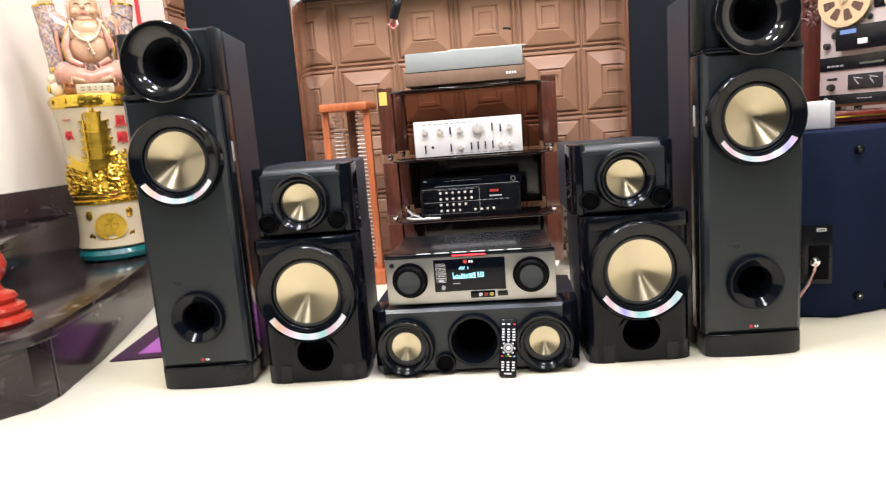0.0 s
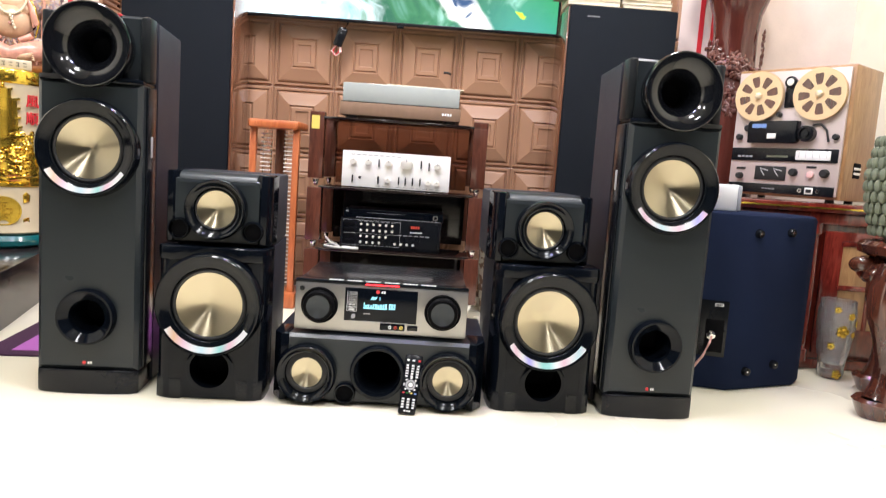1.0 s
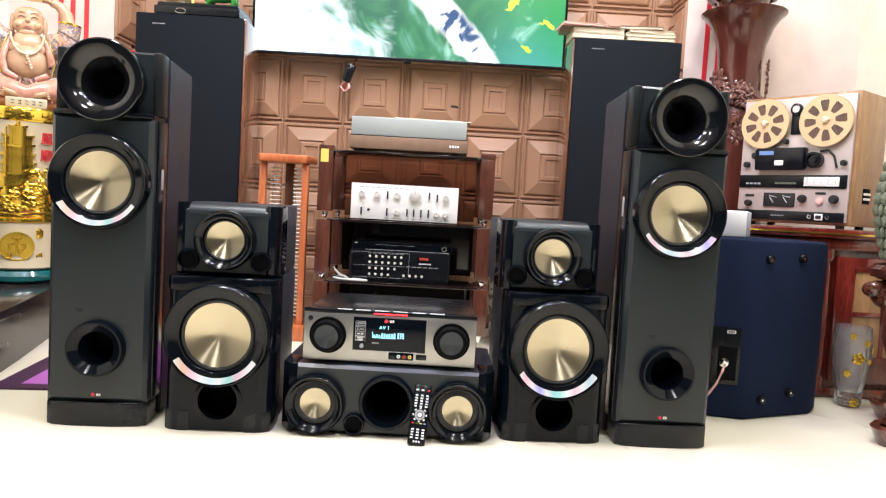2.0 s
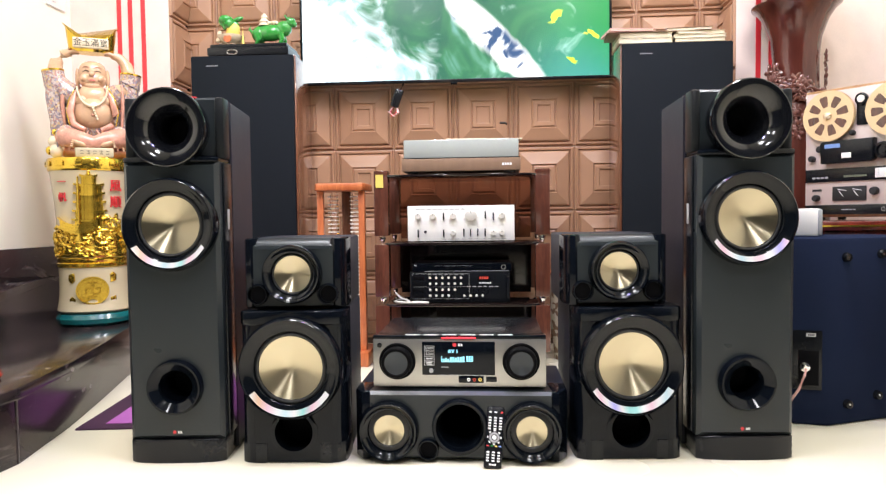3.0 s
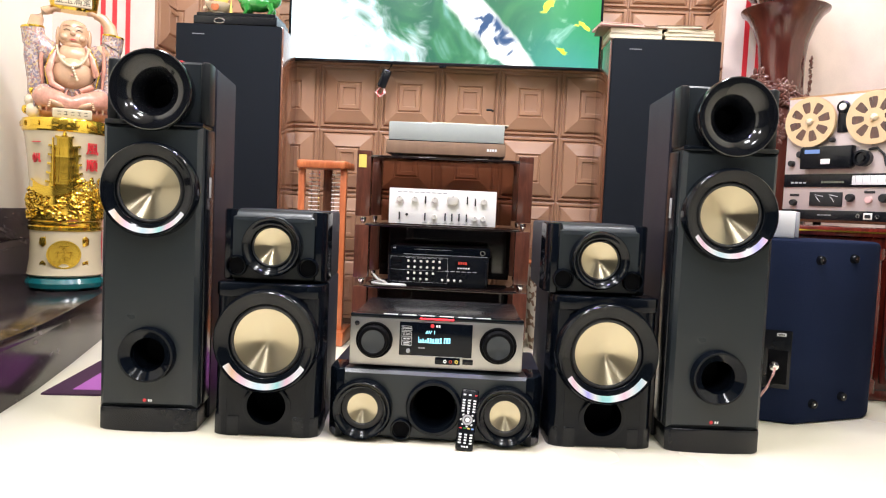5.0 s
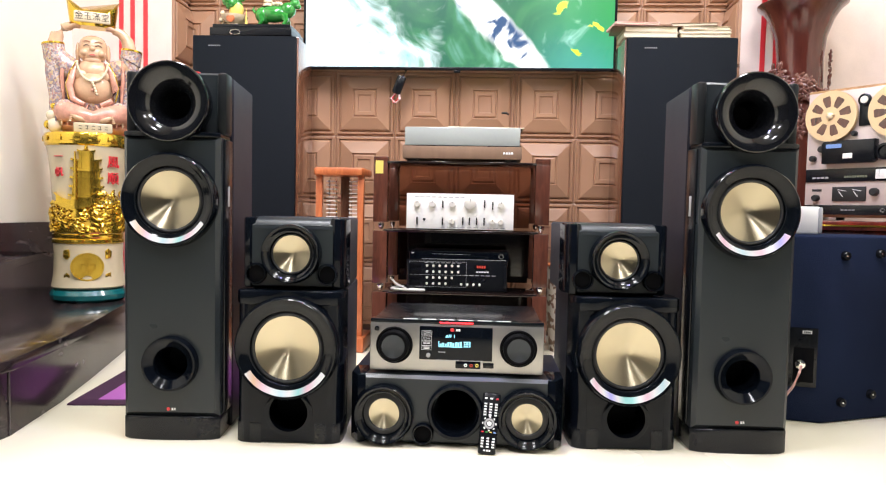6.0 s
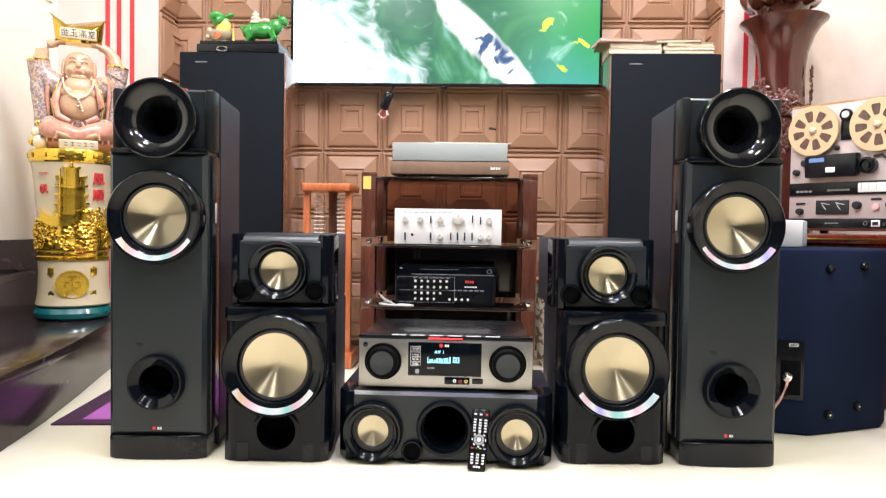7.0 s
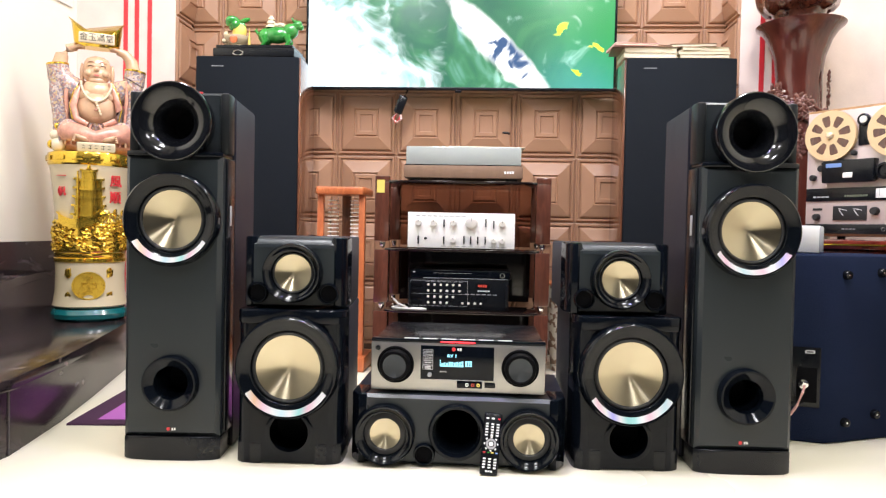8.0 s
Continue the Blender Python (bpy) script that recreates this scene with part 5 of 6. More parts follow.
def statue():
    """A seated figure holding an ingot over its head: one plain mesh."""
    bm = bmesh.new()
    SK, RB, RR, PL, GD, PA, IN, RD = range(8)
    blob(bm, (0, 0.01, 0.170), (0.112, 0.080, 0.125), mi=RB, u=24, v=16)
    blob(bm, (0, -0.020, 0.185), (0.088, 0.074, 0.078), mi=SK, u=24, v=16)
    blob(bm, (0, -0.012, 0.250), (0.080, 0.062, 0.055), mi=SK, u=20, v=12)
    blob(bm, (0, -0.006, 0.345), (0.058, 0.055, 0.066), mi=SK, u=20, v=14)
    blob(bm, (0, -0.022, 0.322), (0.056, 0.044, 0.038), mi=SK, u=20, v=12)
    blob(bm, (0, -0.036, 0.296), (0.036, 0.026, 0.020), mi=SK)
    blob(bm, (0, -0.066, 0.338), (0.012, 0.010, 0.010), mi=SK, u=10, v=8)
    blob(bm, (0, -0.0635, 0.313), (0.015, 0.005, 0.006), mi=RR, u=12, v=8)
    blob(bm, (0, -0.0665, 0.3145), (0.011, 0.003, 0.0022), mi=RD, u=10, v=6)
    blob(bm, (0, -0.097, 0.172), (0.006, 0.004, 0.006), mi=RR, u=8, v=6)
    for s in (-1, 1):
        blob(bm, (s * 0.032, -0.052, 0.322), (0.017, 0.014, 0.014), mi=SK, u=10, v=8)
        for j in range(5):
            q = (j - 2) / 2
            blob(bm, (s * 0.024 + 0.010 * q, -0.0565 + 0.004 * s * q, 0.354 - 0.004 * q * q), (0.0032, 0.003, 0.0014), mi=IN, u=6, v=5)
            blob(bm, (s * 0.024 + 0.012 * q, -0.0545 + 0.005 * s * q, 0.370 - 0.004 * q * q), (0.004, 0.003, 0.0012), mi=RR, u=6, v=5)
        blob(bm, (s * 0.060, 0.0, 0.330), (0.010, 0.016, 0.040), mi=SK, u=10, v=8)
        blob(bm, (s * 0.045, -0.060, 0.232), (0.030, 0.014, 0.022), mi=SK, u=12, v=8)
        # raised arm and hand
        tube(bm, [(s * 0.090, 0.0, 0.270), (s * 0.136, -0.005, 0.290), (s * 0.150, -0.008, 0.345), (s * 0.138, -0.010, 0.400), (s * 0.112, -0.012, 0.440), (s * 0.084, -0.020, 0.450)],
             [0.040, 0.038, 0.032, 0.027, 0.021, 0.017], 14, mi=SK)
        for j in range(4):
            tube(bm, [(s * 0.092, -0.028 + 0.009 * j, 0.446), (s * 0.070, -0.036 + 0.009 * j, 0.452), (s * 0.050, -0.040 + 0.009 * j, 0.449)], [0.008, 0.0075, 0.005], 8, mi=SK)
        # wide sleeve, its gilt hem and hanging folds
        tube(bm, [(s * 0.070, 0.012, 0.250), (s * 0.118, 0.006, 0.270), (s * 0.150, 0.0, 0.310), (s * 0.156, -0.002, 0.352)], [0.052, 0.054, 0.047, 0.044], 18, mi=RB)
        tube(bm, [(s * 0.1555, -0.002, 0.349), (s * 0.1562, -0.002, 0.356)], [0.0455, 0.045], 18, mi=GD)
        tube(bm, [(s * 0.146, 0.0, 0.320), (s * 0.150, -0.004, 0.240), (s * 0.140, -0.006, 0.150), (s * 0.126, 0.0, 0.050)], [0.042, 0.038, 0.034, 0.046], 14, mi=RB)
        for j in range(4):
            tube(bm, [(s * (0.118 + 0.018 * j), -0.034 + 0.006 * j, 0.305 - 0.01 * j), (s * (0.120 + 0.018 * j), -0.042 + 0.008 * j, 0.220), (s * (0.112 + 0.016 * j), -0.040 + 0.008 * j, 0.125)], [0.006, 0.009, 0.005], 8, mi=RB if j % 2 else RR)
        # lapel from the shoulder to the belt
        tube(bm, [(s * 0.052, -0.050, 0.290), (s * 0.076, -0.066, 0.240), (s * 0.090, -0.070, 0.185), (s * 0.076, -0.078, 0.135), (s * 0.030, -0.092, 0.112)], [0.009, 0.013, 0.015, 0.013, 0.010], 10, mi=RR)
        tube(bm, [(s * 0.060, -0.056, 0.292), (s * 0.088, -0.070, 0.240), (s * 0.102, -0.072, 0.185), (s * 0.090, -0.080, 0.130)], [0.003, 0.004, 0.004, 0.003], 8, mi=GD)
        # crossed legs under the robe, with folds, and the feet
        tube(bm, [(s * 0.125, -0.010, 0.080), (s * 0.105, -0.070, 0.085), (s * 0.045, -0.105, 0.070), (-s * 0.030, -0.110, 0.052)], [0.046, 0.044, 0.034, 0.022], 14, mi=RR)
        blob(bm, (s * 0.108, -0.062, 0.098), (0.044, 0.038, 0.034), Rt(0, s * 20, 0), mi=RB, u=14, v=10)
        blob(bm, (-s * 0.052, -0.122, 0.056), (0.030, 0.016, 0.013), Rt(0, s * 18, 0), mi=SK, u=12, v=8)
        for j in range(4):
            blob(bm, (-s * (0.078 + 0.002 * j), -0.126, 0.066 - 0.0075 * j), (0.007, 0.006, 0.004), mi=SK, u=8, v=6)
        for k in range(6):
            tube(bm, [(s * (0.014 + 0.020 * k), -0.098 + 0.006 * k, 0.112 - 0.003 * k), (s * (0.032 + 0.021 * k), -0.124 + 0.010 * k, 0.080), (s * (0.022 + 0.024 * k), -0.120 + 0.010 * k, 0.030)], [0.004, 0.0075, 0.004], 8, mi=(RR, SK, RB)[k % 3])
    blob(bm, (0, 0.0, 0.030), (0.150, 0.100, 0.036), mi=RR, u=24, v=10)
    for x, z, r in ((-0.148, 0.030, 0.030), (-0.158, 0.066, 0.022), (-0.140, 0.086, 0.017), (-0.172, 0.030, 0.018), (-0.152, 0.104, 0.012), (-0.128, 0.055, 0.020)):
        blob(bm, (x, -0.052, z), (r, r * 0.9, r), mi=PL if r > 0.018 else GD, u=12, v=9)
    for k in range(27):
        a = math.pi * (1.02 + 0.96 * k / 26)
        x, z = 0.060 * math.cos(a), 0.288 + 0.082 * math.sin(a)
        blob(bm, (x, -0.062 - 0.036 * max(0, (0.288 - z) / 0.082), z), (0.0058,) * 3, mi=PL, u=8, v=6)
    for k in range(5):
        blob(bm, (0.002 + 0.004 * k, -0.101 + 0.0005 * k, 0.198 - 0.0105 * k), (0.0062,) * 3, mi=PL, u=8, v=6)
    # the boat-shaped ingot
    ring = []
    for (w, d, z) in ((0.078, 0.042, 0.452), (0.092, 0.050, 0.470), (0.104, 0.053, 0.496), (0.116, 0.046, 0.508)):
        ring.append([bm.verts.new((w * math.cos(2 * math.pi * k / 24), -0.012 + d * math.sin(2 * math.pi * k / 24), z + (0.062 * max(0, abs(math.cos(2 * math.pi * k / 24)) - 0.55) / 0.45 if z > 0.48 else 0))) for k in range(24)])
    for p, q in zip(ring, ring[1:]):
        for k in range(24):
            bm.faces.new((p[k], p[(k + 1) % 24], q[(k + 1) % 24], q[k])).material_index = GD
    bm.faces.new(ring[0]).material_index = GD
    bm.faces.new(ring[-1]).material_index = GD
    blob(bm, (0, -0.012, 0.506), (0.070, 0.038, 0.020), mi=GD)
    box(bm, (0, -0.066, 0.482), (0.142, 0.014, 0.042), 0.005, None, 2, PL)
    box(bm, (0.004, -0.128, 0.020), (0.150, 0.012, 0.038), 0.005, None, 2, PA)
    words = lettering("ingot_words", "\u91d1\u7389\u6eff\u5802", 0.034, None, pose(0, -0.0735, 0.482), "ink")
    words.data.transform(words.matrix_basis)
    before = set(bm.faces)
    bm.from_mesh(words.data)
    for f in bm.faces:
        if f not in before:
            f.material_index = IN
    bpy.data.objects.remove(words)
    for k in range(5):
        x = -0.045 + 0.025 * k
        for dx, dz, w, h in ((0, 0.006, 0.013, 0.002), (0, -0.005, 0.012, 0.002), (0.002, 0, 0.002, 0.016))[: 2 + k % 2]:
            box(bm, (x + dx, -0.1345, 0.020 + dz), (w, 0.001, h), mi=IN)
    for v in bm.verts:
        v.co.z -= 0.022 * min(1.0, max(0.0, (v.co.z - 0.385) / 0.05))
    me = finish(bm, "seated_statue", ["skin", "robe", "robe_red", "pearl", "gold", "cream", "ink", "red"], 50)
    ob = new("seated_statue", me)
    return tagged(ob, "painted porcelain statue of a laughing seated figure lifting an ingot", "statue")


st = statue()
st.matrix_world = pose(VX + 0.022, VY, VZ + 0.647, 0, 0, 28) @ Matrix.Diagonal((0.88, 0.9, 0.965, 1))

# ---- red carving on the step ----
rc = thing("red_carving", pose(-1.275, 1.70, 0.1955), "red lacquered carving with stepped folds on the granite step", "ornament")
part("base", L([(0, 0), (0.090, 0), (0.098, 0.012), (0.094, 0.022), (0.078, 0.030), (0.086, 0.042), (0.082, 0.052), (0.062, 0.060), (0.070, 0.072), (0.064, 0.084), (0.042, 0.094), (0.034, 0.112), (0, 0.112)], (0, 0, 0), "z", 32), "red_wax", rc, "stepped red base")
part("bulb", L([(0, 0.108), (0.034, 0.112), (0.052, 0.135), (0.058, 0.160), (0.050, 0.188), (0.028, 0.206), (0, 0.21)], (0, 0, 0), "z", 32), "red_wax", rc, "rounded red top")


# ---- navy stage speaker ----
pa = thing("stage_speaker", pose(0, 0, 0), "navy carpeted stage speaker standing on its end", "speaker")
part("cabinet", P([(0.78, 2.11), (1.005, 2.055), (1.256, 2.160), (1.290, 2.200), (1.262, 2.350), (0.86, 2.372)], 0.0, 0.530, bev=0.014), "blue_carpet", pa, "navy carpet covering")
fa = pose(1.005, 2.055, 0, 0, 0, math.degrees(math.atan2(0.105, 0.251)))
for s, z in ((0.050, 0.474), (0.180, 0.480), (0.060, 0.060), (0.172, 0.076)):
    f = part("rubber_foot", L([(0.0135, -0.002), (0.0135, 0.006), (0.011, 0.013), (0.006, 0.014), (0.005, 0.010), (0, 0.010)], (0, 0, 0), "y", 20), "satin", pa, "round black rubber foot")
    f.matrix_basis = fa @ pose(s, 0, z)
    sc = part("screw", L([(0.0045, 0.0105), (0.003, 0.0125), (0, 0.0125)], (0, 0, 0), "y", 12), "chrome", f)
fb = pose(1.005, 2.055, 0, 0, 0, math.degrees(math.atan2(-0.055, 0.225)))
pl = part("connector_plate", B((-0.062, -0.003, 0.186), (0.082, 0.006, 0.168), 0.003), "satin", pa, "black connector plate")
pl.matrix_basis = fb
part("dish", B((-0.056, -0.0065, 0.165), (0.052, 0.003, 0.098), 0.001), "void", pl)
part("tag", B((-0.050, -0.0068, 0.258), (0.024, 0.001, 0.009)), "white_ink", pl, "small white tag")
bars(pl, "tag_print", (-0.050, -0.0076, 0.258), 0.018, 0.005, 4, "ink")
part("jack", L([(0.013, 0.0), (0.013, 0.010), (0.007, 0.012), (0.007, 0.03), (0, 0.03)], (-0.066, -0.006, 0.168), "y", 20), "chrome", pl, "silver jack plug")
part("lead", T([(-0.066, -0.036, 0.168), (-0.072, -0.045, 0.150), (-0.085, -0.040, 0.110), (-0.110, -0.02, 0.06), (-0.13, -0.01, 0.006)], 0.0038, 8), "pale_pink", pl, "pale speaker lead")
wb = thing("white_box", pose(0.990, 2.21, 0.531, 0, 0, -8), "small white plastic box with a grey edge on the stage speaker", "box")
part("shell", B((0, 0, 0.040), (0.075, 0.10, 0.080), 0.006), "white_plastic", wb)
part("edge", B((0.036, -0.002, 0.040), (0.012, 0.104, 0.076), 0.004), "grey_plastic", wb, "grey edge")

# ---- lacquered cabinet ----
CX0, CX1, CF, CB, CT = 0.93, 1.845, 2.385, 2.80, 0.572
kab = thing("lacquer_cabinet", pose(0, 0, 0), "low red-brown lacquered cabinet with gilt door panels", "cabinet")
part("body", B(((CX0 + CX1) / 2, (CF + CB) / 2 + 0.012, 0.27), (CX1 - CX0 - 0.03, CB - CF - 0.02, 0.49), 0.004), "lacquer", kab)
part("base", B(((CX0 + CX1) / 2, (CF + CB) / 2, 0.018), (CX1 - CX0, CB - CF, 0.036), 0.006), "lacquer", kab)
part("top", P([(CX0 - 0.02, CF - 0.025), (CX1, CF - 0.025), (CX1, CB), (CX0 - 0.02, CB)], 0.540, CT, bev=0.008), "lacquer", kab, "glossy lacquer top")
part("cornice", P([(CX0, CF - 0.010), (CX1, CF - 0.010), (CX1, CB), (CX0, CB)], 0.500, 0.541, bev=0.010), "lacquer", kab)
part("gilt_line", B(((CX0 + CX1) / 2, CF - 0.0265, 0.556), (CX1 - CX0, 0.003, 0.005)), "gold", kab, "thin gilt line")
for x in (CX0 + 0.02, 1.385, 1.80):
    part("pillar", L([(0, 0.03), (0.030, 0.03), (0.030, 0.07), (0.022, 0.08), (0.026, 0.28), (0.022, 0.46), (0.030, 0.47), (0.030, 0.505), (0, 0.505)], (x, CF + 0.006, 0), "z", 24), "lacquer", kab, "turned lacquer pillar")
for x, w in ((1.16, 0.36), (1.59, 0.33)):
    d = part("door", B((x, CF - 0.001, 0.27), (w, 0.016, 0.42), 0.004), "lacquer", kab)
    part("door_panel", B((x, CF - 0.008, 0.29), (w * 0.62, 0.010, 0.30), 0.003), "deck_wood", d, "gilt brown inlaid panel")
    for z in (0.14, 0.29, 0.44):
        part("rail", B((x, CF - 0.012, z), (w * 0.66, 0.010, 0.018), 0.003), "lacquer", d)
    part("stile", B((x, CF - 0.012, 0.29), (0.016, 0.010, 0.30), 0.003), "lacquer", d)

# ---- open-reel tape deck ----
DW, DH, DD = 0.410, 0.455, 0.215
deck = thing("tape_deck", pose(1.338, 2.555, CT + 0.001, 0, 0, -53), "wood-cased open-reel tape deck with two tan reels", "tape deck")
part("case", B((0, DD / 2 + 0.006, DH / 2 + 0.010), (DW, DD, DH), 0.005), "deck_wood", deck, "honey wood case")
part("face_plate", B((-0.002, 0.0, DH / 2 + 0.010), (DW - 0.020, 0.012, DH - 0.022), 0.002), "deck_face", deck, "satin silver face")
for x in (-0.16, 0.16):
    for y in (0.03, 0.18):
        part("foot", L([(0.014, 0), (0.014, 0.012), (0, 0.012)], (x, y, -0.0005), "z", 16), "rubber", deck)


def reel(x, z, spin):
    r = 0.089
    bm = bmesh.new()
    for y in (-0.012, -0.026):
        outer = [bm.verts.new((x + r * math.cos(2 * math.pi * k / 56), y, z + r * math.sin(2 * math.pi * k / 56))) for k in range(56)]
        edges = [bm.edges.new((outer[k], outer[(k + 1) % 56])) for k in range(56)]
        for s in range(8):
            a = 2 * math.pi * s / 8 + spin
            pts = []
            for rr, w in ((0.032, 0.0075), (0.044, 0.0115), (0.064, 0.0145), (0.070, 0.0115), (0.070, -0.0115), (0.064, -0.0145), (0.044, -0.0115), (0.032, -0.0075)):
                pts.append(bm.verts.new((x + rr * math.cos(a) - w * math.sin(a), y, z + rr * math.sin(a) + w * math.cos(a))))
            edges += [bm.edges.new((pts[k], pts[(k + 1) % 8])) for k in range(8)]
        bmesh.ops.triangle_fill(bm, use_beauty=True, edges=edges)
    lathe(bm, [(r, 0.012), (r, 0.0135)], (x, 0, z), "y", 56)
    lathe(bm, [(r, 0.0245), (r, 0.026)], (x, 0, z), "y", 56)
    o = part("reel", bm, "tan", deck, "tan plastic reel with eight slots")
    part("tape_pack", L([(0.030, 0.013), (0.072, 0.013), (0.072, 0.0245), (0.030, 0.0245)], (x, 0, z), "y", 48), "root", o, "dark brown tape")
    part("hub", L([(0.012, 0.024), (0.012, 0.030), (0.005, 0.036), (0, 0.036)], (x, 0, z), "y", 20), "pearl", o)
    for k in range(3):
        a = 2.09 * k + spin
        part("hub_wing", B((x + 0.009 * math.cos(a), -0.031, z + 0.009 * math.sin(a)), (0.014, 0.006, 0.004), 0.001, Rt(0, -math.degrees(a), 0)), "tan", o)


reel(-0.108, 0.366, 0.25)
reel(0.106, 0.366, 0.10)
part("head_strip", B((0.0, -0.008, 0.372), (0.036, 0.006, 0.095), 0.002), "satin", deck, "black strip between the reels")
tk = part("tension_knob", L([(0.021, 0.010), (0.021, 0.018), (0.017, 0.020), (0.0125, 0.019)], (0.0, 0, 0.412), "y", 32), "satin", deck, "black ringed knob")
part("knob_centre", L([(0.013, 0.018), (0.012, 0.022), (0, 0.023)], (0.0, 0, 0.412), "y", 24), "knob_silver", tk, "silver knob centre")
hc = part("head_cover", P([(-0.125, 0.198), (0.040, 0.198), (0.050, 0.205), (0.050, 0.276), (-0.120, 0.276), (-0.128, 0.268)], -0.040, -0.006, "y", 0.004), "satin", deck, "black head cover")
part("counter", B((-0.083, -0.0415, 0.258), (0.052, 0.003, 0.014)), "led_blue", hc, "pale blue window")
part("cover_badge", B((-0.035, -0.0415, 0.222), (0.032, 0.003, 0.018), 0.001), "alu", hc, "silver badge")
part("capstan", L([(0.028, 0.006), (0.028, 0.032), (0.020, 0.034), (0.020, 0.026), (0.011, 0.026), (0.011, 0.036), (0, 0.036)], (0.078, 0, 0.232), "y", 32), "satin", deck, "black pinch roller")
part("guide_arm", T([(0.092, -0.012, 0.262), (0.118, -0.012, 0.266), (0.140, -0.012, 0.245), (0.150, -0.012, 0.205)], 0.004, 8), "ink", deck, "curved guide arm")
for x, z, r in ((-0.170, 0.220, 0.011), (-0.140, 0.252, 0.012), (0.172, 0.222, 0.010), (-0.030, 0.300, 0.009)):
    part("guide_roller", L([(r, 0.006), (r, 0.020), (r * 0.7, 0.024), (0, 0.024)], (x, 0, z), "y", 20), "ink", deck)
band = part("control_band", B((-0.004, -0.008, 0.158), (DW - 0.030, 0.006, 0.046), 0.001), "satin", deck, "black control band")
part("key_panel", B((0.105, -0.0125, 0.158), (0.118, 0.004, 0.032), 0.001), "white_plastic", band, "white piano keys panel")
for k in range(5):
    part("key_gap", B((0.058 + 0.0235 * k, -0.0148, 0.162), (0.0012, 0.001, 0.022)), "grey_plastic", band)
bars(band, "small_print", (-0.02, -0.0115, 0.152), 0.078, 0.007, 9, "celadon")
bars(band, "small_print", (-0.14, -0.0115, 0.150), 0.06, 0.006, 4, "grey_plastic")
vu = part("meter_window", B((-0.040, -0.008, 0.092), (0.112, 0.008, 0.050), 0.001), "ink", deck, "black meter window")
for x in (-0.066, -0.016):
    part("needle", B((x, -0.0125, 0.092), (0.0018, 0.001, 0.024), 0, Rt(0, -38, 0)), "white_ink", vu)
    part("scale", B((x + 0.004, -0.0125, 0.1045), (0.030, 0.001, 0.0018), 0, Rt(0, 12, 0)), "white_ink", vu)
for x, z, r in ((0.044, 0.098, 0.014), (0.150, 0.098, 0.015), (-0.153, 0.078, 0.012)):
    part("knob", L([(r, 0.005), (r, 0.018), (r * 0.8, 0.026), (0, 0.026)], (x, 0, z), "y", 24), "ink", deck, "black knob")
part("pale_knob", L([(0.011, 0.005), (0.011, 0.016), (0, 0.018)], (0.103, 0, 0.092), "y", 20), "pale_pink", deck)
for x, z in ((-0.153, 0.106), (0.103, 0.118)):
    part("label_bar", B((x, -0.0068, z), (0.034, 0.002, 0.008)), "ink", deck)
bot = part("socket_band", B((-0.004, -0.008, 0.036), (DW - 0.030, 0.006, 0.034), 0.001), "satin", deck, "black socket band")
for x in (-0.168, 0.075, 0.135):
    part("socket", L([(0.0075, 0.008), (0.0075, 0.014), (0.0045, 0.014), (0.0045, 0.009), (0, 0.009)], (x, -0.002, 0.036), "y", 18), "chrome", bot)
part("switch_frame", B((0.105, -0.0118, 0.036), (0.028, 0.002, 0.022), 0.0008), "alu", bot)
part("switch", B((0.105, -0.0138, 0.036), (0.018, 0.003, 0.012), 0.0008), "ink", bot)
bars(bot, "small_print", (-0.04, -0.0115, 0.036), 0.05, 0.003, 4, "grey_plastic")
hd = part("side_grip", B((DW / 2 + 0.0005, 0.10, 0.115), (0.003, 0.055, 0.052), 0.001), "void", deck, "dark slotted side grip")
for z in (0.105, 0.122):
    part("grip_bar", B((DW / 2 + 0.003, 0.10, z), (0.004, 0.050, 0.008), 0.001), "alu", hd)

# ---- tall oxblood urn behind the cabinet ----
UX, UY = 1.282, 2.965
urn = thing("floor_urn", pose(UX, UY, 0) @ Matrix.Diagonal((0.93, 0.93, 0.978, 1)), "tall oxblood-glazed floor urn with a flared lip", "urn")
part("body", L([(0, 0), (0.105, 0), (0.110, 0.02), (0.095, 0.10), (0.110, 0.30), (0.138, 0.55), (0.142, 0.75), (0.125, 0.92), (0.101, 1.05), (0.093, 1.14), (0.092, 1.24), (0.100, 1.32),
                (0.125, 1.39), (0.152, 1.432), (0.175, 1.450), (0.178, 1.456), (0.172, 1.458), (0.145, 1.442), (0.10, 1.41), (0, 1.41)], (0, 0, 0), "z", 56), "urn", urn, "streaked oxblood glaze")
rl = bmesh.new()
random.seed(5)


def bloom(bm, a, z, r, size):
    """A small open flower on the urn: petals round a bud, facing out."""
    turn = Rt(0, 0, a + 90)
    mid = Vector((r * math.cos(radians(a)), r * math.sin(radians(a)), z))
    for k in range(6):
        q = radians(60 * k + random.uniform(-15, 15))
        off = turn @ Vector((size * 0.72 * math.cos(q), random.uniform(-0.008, 0.002), size * 0.72 * math.sin(q)))
        blob(bm, mid + off, (size * random.uniform(0.45, 0.80), size * 0.17, size * random.uniform(0.26, 0.42)), turn @ Rt(random.uniform(-55, 55), -math.degrees(q) + random.uniform(-30, 30), random.uniform(-40, 40)), u=8, v=6)
    blob(bm, mid + turn @ Vector((0, -0.006, 0)), (size * 0.20,) * 3, u=8, v=6)


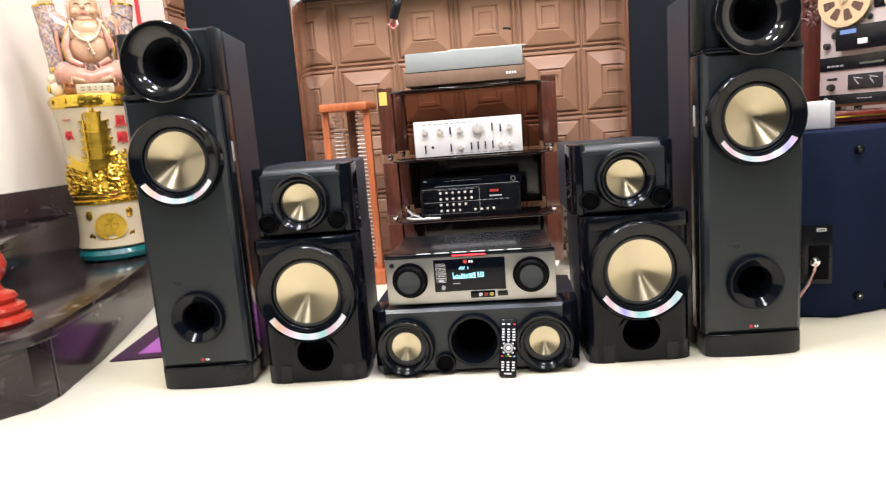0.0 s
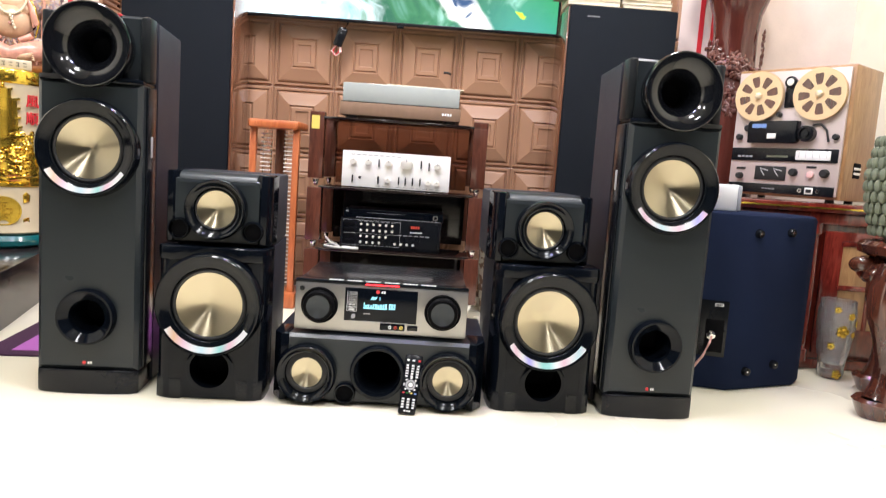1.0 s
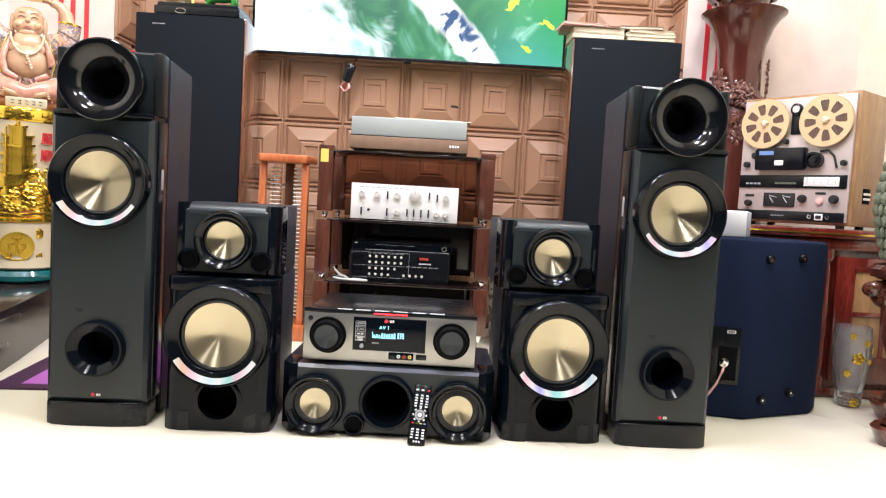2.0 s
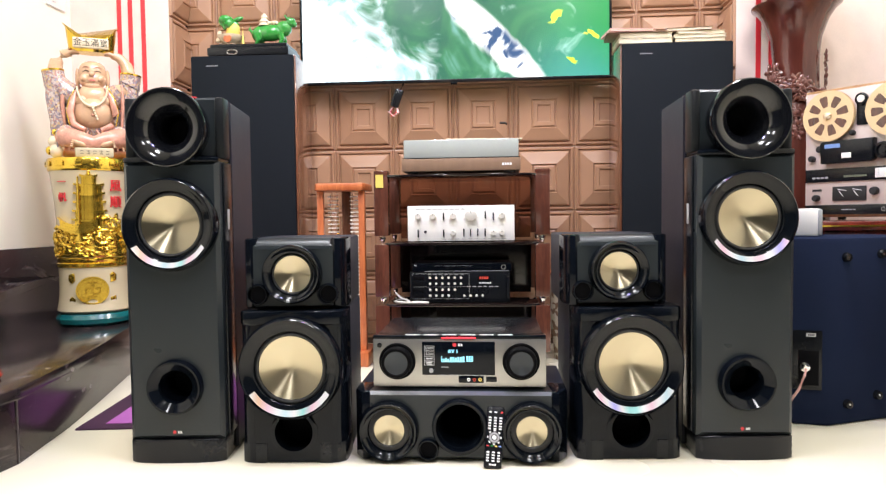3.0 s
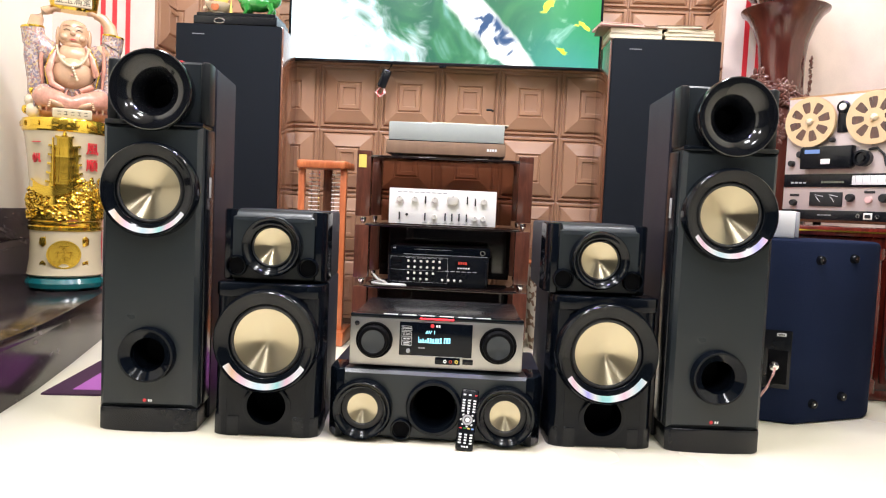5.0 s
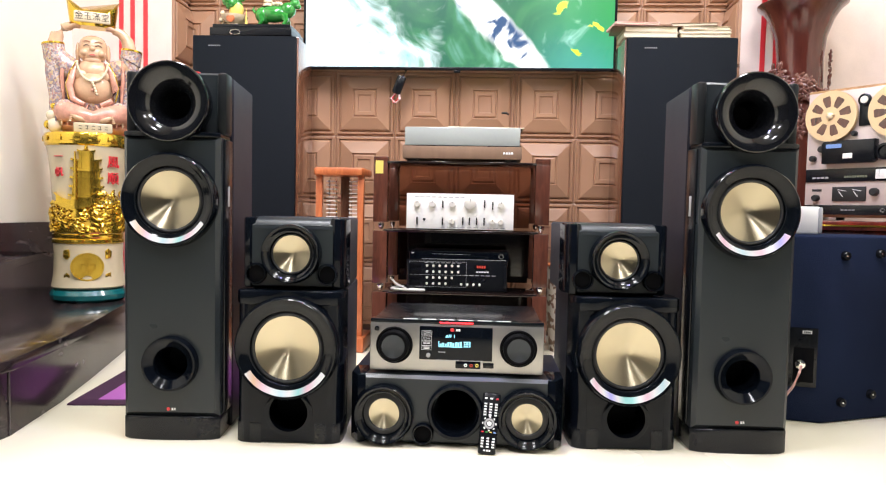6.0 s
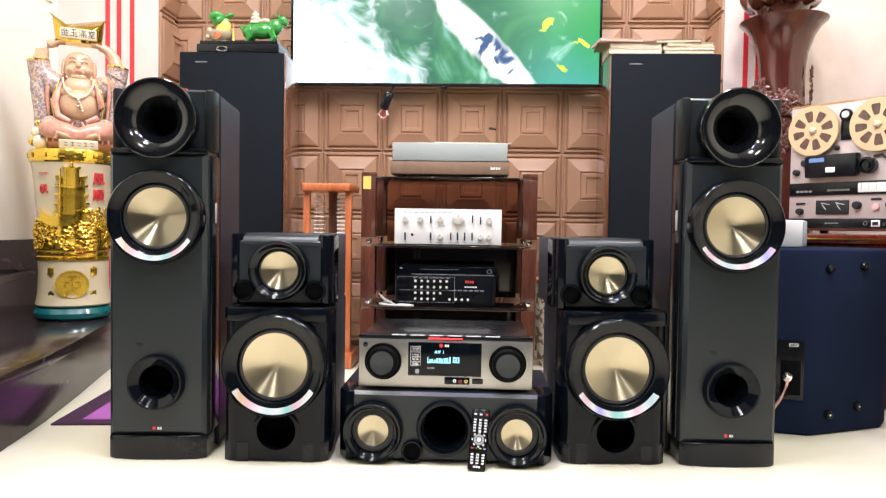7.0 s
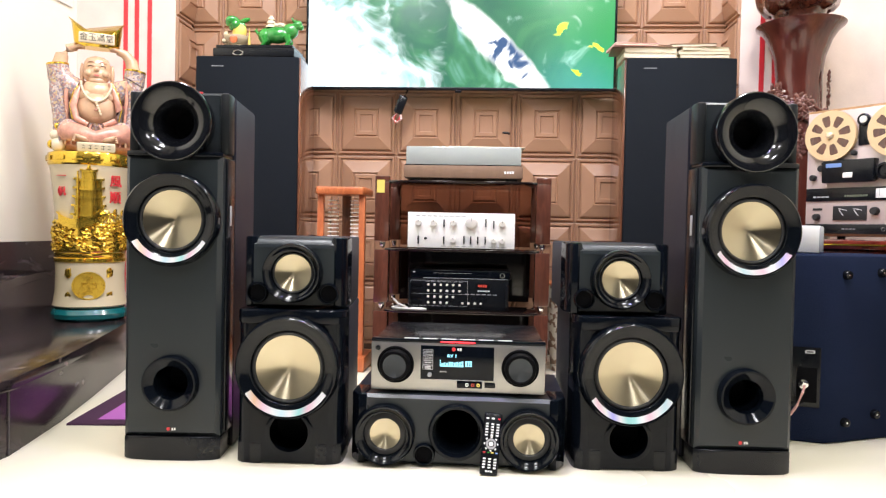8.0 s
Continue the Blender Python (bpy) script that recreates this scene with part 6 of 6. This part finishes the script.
for k in range(34):
    t = (k + random.random()) / 34
    bloom(rl, -172 + 140 * t, 1.175 - 0.13 * t + random.uniform(-0.040, 0.030), 0.112, random.uniform(0.016, 0.028))
for k in range(16):
    bloom(rl, -96 + random.uniform(-26, 34), random.uniform(0.90, 1.03), 0.122, random.uniform(0.014, 0.026))
for k in range(12):
    bloom(rl, -24 + random.uniform(-12, 12), 0.98 + 0.024 * k, 0.112, random.uniform(0.012, 0.020))
tube(rl, [(0.112 * math.cos(radians(-172 + 14 * k)), 0.112 * math.sin(radians(-172 + 14 * k)), 1.17 - 0.013 * k + 0.008 * math.sin(k * 1.7)) for k in range(11)], 0.008, 8)
part("flower_relief", rl, "urn_relief", urn, "raised brown flower relief")
random.seed(8)
bowl = thing("carved_bowl", pose(UX - 0.008, UY, 1.384), "dark carved wooden bowl with gilt rim on the urn", "bowl")
part("body", L([(0, 0), (0.085, 0), (0.088, 0.05), (0.100, 0.085), (0.128, 0.12), (0.132, 0.15), (0.118, 0.155), (0, 0.14)], (0, 0, 0), "z", 32), "root", bowl)
rl = bmesh.new()
rows = []
for r, z, wave in ((0.100, 0.085, 0.004), (0.128, 0.098, 0.010), (0.146, 0.122, 0.014), (0.152, 0.150, 0.016), (0.142, 0.160, 0.012), (0.124, 0.150, 0.006)):
    rows.append([rl.verts.new(((r + wave * 0.7 * math.cos(9 * q)) * math.cos(q), (r + wave * 0.7 * math.cos(9 * q)) * math.sin(q), z + wave * math.sin(9 * q + 0.8))) for q in (2 * math.pi * k / 108 for k in range(108))])
for p, q in zip(rows, rows[1:]):
    for k in range(108):
        rl.faces.new((p[k], p[(k + 1) % 108], q[(k + 1) % 108], q[k]))
part("carving", rl, "root", bowl, "scalloped carved rim", 60)
rl = bmesh.new()
for k in range(26):
    a = 6.283 * k / 26
    blob(rl, (0.115 * math.cos(a), 0.115 * math.sin(a), 0.19 + 0.012 * math.sin(3 * a)), (0.018, 0.014, 0.034), Rt(0, 0, 57.3 * a), u=8, v=6)
part("gilt_petals", rl, "gold", bowl, "gilt petals")

# ---- cut crystal vase ----
cv = thing("crystal_vase", pose(1.452, 2.300, 0), "cut crystal vase with small gold flowers on the floor", "vase")
ck = bmesh.new()
prof = [(0, 0.004), (0.034, 0.0), (0.040, 0.02), (0.038, 0.05), (0.048, 0.10), (0.055, 0.17), (0.055, 0.23), (0.050, 0.262), (0.046, 0.262), (0.048, 0.22), (0.046, 0.15), (0.036, 0.08), (0.028, 0.05), (0, 0.045)]
rings = []
for i, (r, z) in enumerate(prof):
    rings.append([ck.verts.new((0, 0, z))] if r == 0 else [ck.verts.new(((r * (1 + (0.07 if (k + i) % 2 else -0.07))) * math.cos(2 * math.pi * k / 20), (r * (1 + (0.07 if (k + i) % 2 else -0.07))) * math.sin(2 * math.pi * k / 20), z)) for k in range(20)])
for p, q in zip(rings, rings[1:]):
    for k in range(20):
        k2 = (k + 1) % 20
        ck.faces.new([v for v in ((p[k], p[k2], q[k2], q[k]) if len(p) > 1 and len(q) > 1 else ((p[0], q[k2], q[k]) if len(p) == 1 else (p[k], p[k2], q[0])))])
part("glass_body", ck, "crystal", cv, "faceted clear crystal", 5)
for a, z, s in ((-120, 0.235, 0.009), (-75, 0.215, 0.010), (-100, 0.165, 0.016), (-60, 0.155, 0.008), (-128, 0.115, 0.010), (-95, 0.020, 0.012), (-40, 0.19, 0.009)):
    fl = bmesh.new()
    for k in range(5):
        blob(fl, (s * 0.7 * math.cos(1.257 * k), 0, s * 0.7 * math.sin(1.257 * k)), (s * 0.6, s * 0.3, s * 0.6), u=8, v=6)
    r = 0.058 if z > 0.06 else 0.043
    part("gold_flower", fl, "gold", cv, "small gold flower").matrix_basis = pose(r * math.cos(radians(a)), r * math.sin(radians(a)), z, 0, 0, a + 90)

# ---- root-wood stand and ribbed pot ----
SX, SY = 1.508, 1.985
ws = thing("root_wood_stand", pose(SX, SY, 0), "polished dark root-wood stand with curved legs", "stand")
part("top", L([(0, 0.43), (0.14, 0.425), (0.185, 0.445), (0.190, 0.468), (0.175, 0.480), (0, 0.480)], (0, 0, 0), "z", 36), "root", ws)
part("apron", L([(0.165, 0.36), (0.178, 0.375), (0.172, 0.41), (0.150, 0.432), (0.12, 0.43), (0.13, 0.37), (0.165, 0.36)], (0, 0, 0), "z", 36), "root", ws)
for a in (207, 330, 90):
    c, s = math.cos(radians(a)), math.sin(radians(a))
    path = [(0.155, 0.41), (0.178, 0.35), (0.185, 0.29), (0.165, 0.22), (0.150, 0.15), (0.158, 0.09), (0.175, 0.045)]
    part("leg", T([(r * c, r * s, z) for r, z in path], [0.050, 0.056, 0.050, 0.036, 0.030, 0.030, 0.038], 16), "root", ws, "curved polished leg")
    part("foot", L([(0, 0.0), (0.040, 0.0), (0.046, 0.012), (0.060, 0.046), (0.052, 0.056), (0.030, 0.050), (0, 0.05)], (0.178 * c, 0.178 * s, 0), "z", 24), "root", ws, "flared foot")
kn = bmesh.new()
for k in range(16):
    a = 6.283 * k / 16 + 0.2
    blob(kn, (0.172 * math.cos(a), 0.172 * math.sin(a), 0.40 + 0.015 * math.sin(5 * a)), (0.030, 0.022, 0.024), Rt(0, 0, 57.3 * a), u=10, v=8)
part("knots", kn, "root", ws, "knotty carved edge")
pot = thing("ribbed_pot", pose(SX, SY, 0.4805), "grey-green pot covered in scales on the wooden stand", "pot")
part("body", L([(0, 0), (0.120, 0), (0.150, 0.04), (0.178, 0.12), (0.182, 0.20), (0.170, 0.26), (0.145, 0.295), (0.125, 0.305), (0.115, 0.30), (0.11, 0.27), (0, 0.26)], (0, 0, 0), "z", 40), "celadon", pot)
sc = bmesh.new()
for j in range(9):
    z = 0.03 + 0.031 * j
    r = 0.150 + 0.036 * math.sin(min(1.57, (z / 0.20) * 1.57)) if z < 0.2 else 0.184 - 0.25 * (z - 0.2) ** 1.1
    for k in range(34):
        a = 2 * math.pi * (k + 0.5 * (j % 2)) / 34
        blob(sc, (r * math.cos(a), r * math.sin(a), z), (0.010, 0.015, 0.018), Rt(0, 0, math.degrees(a)), u=6, v=5)
part("scales", sc, "celadon", pot, "overlapping raised scales")
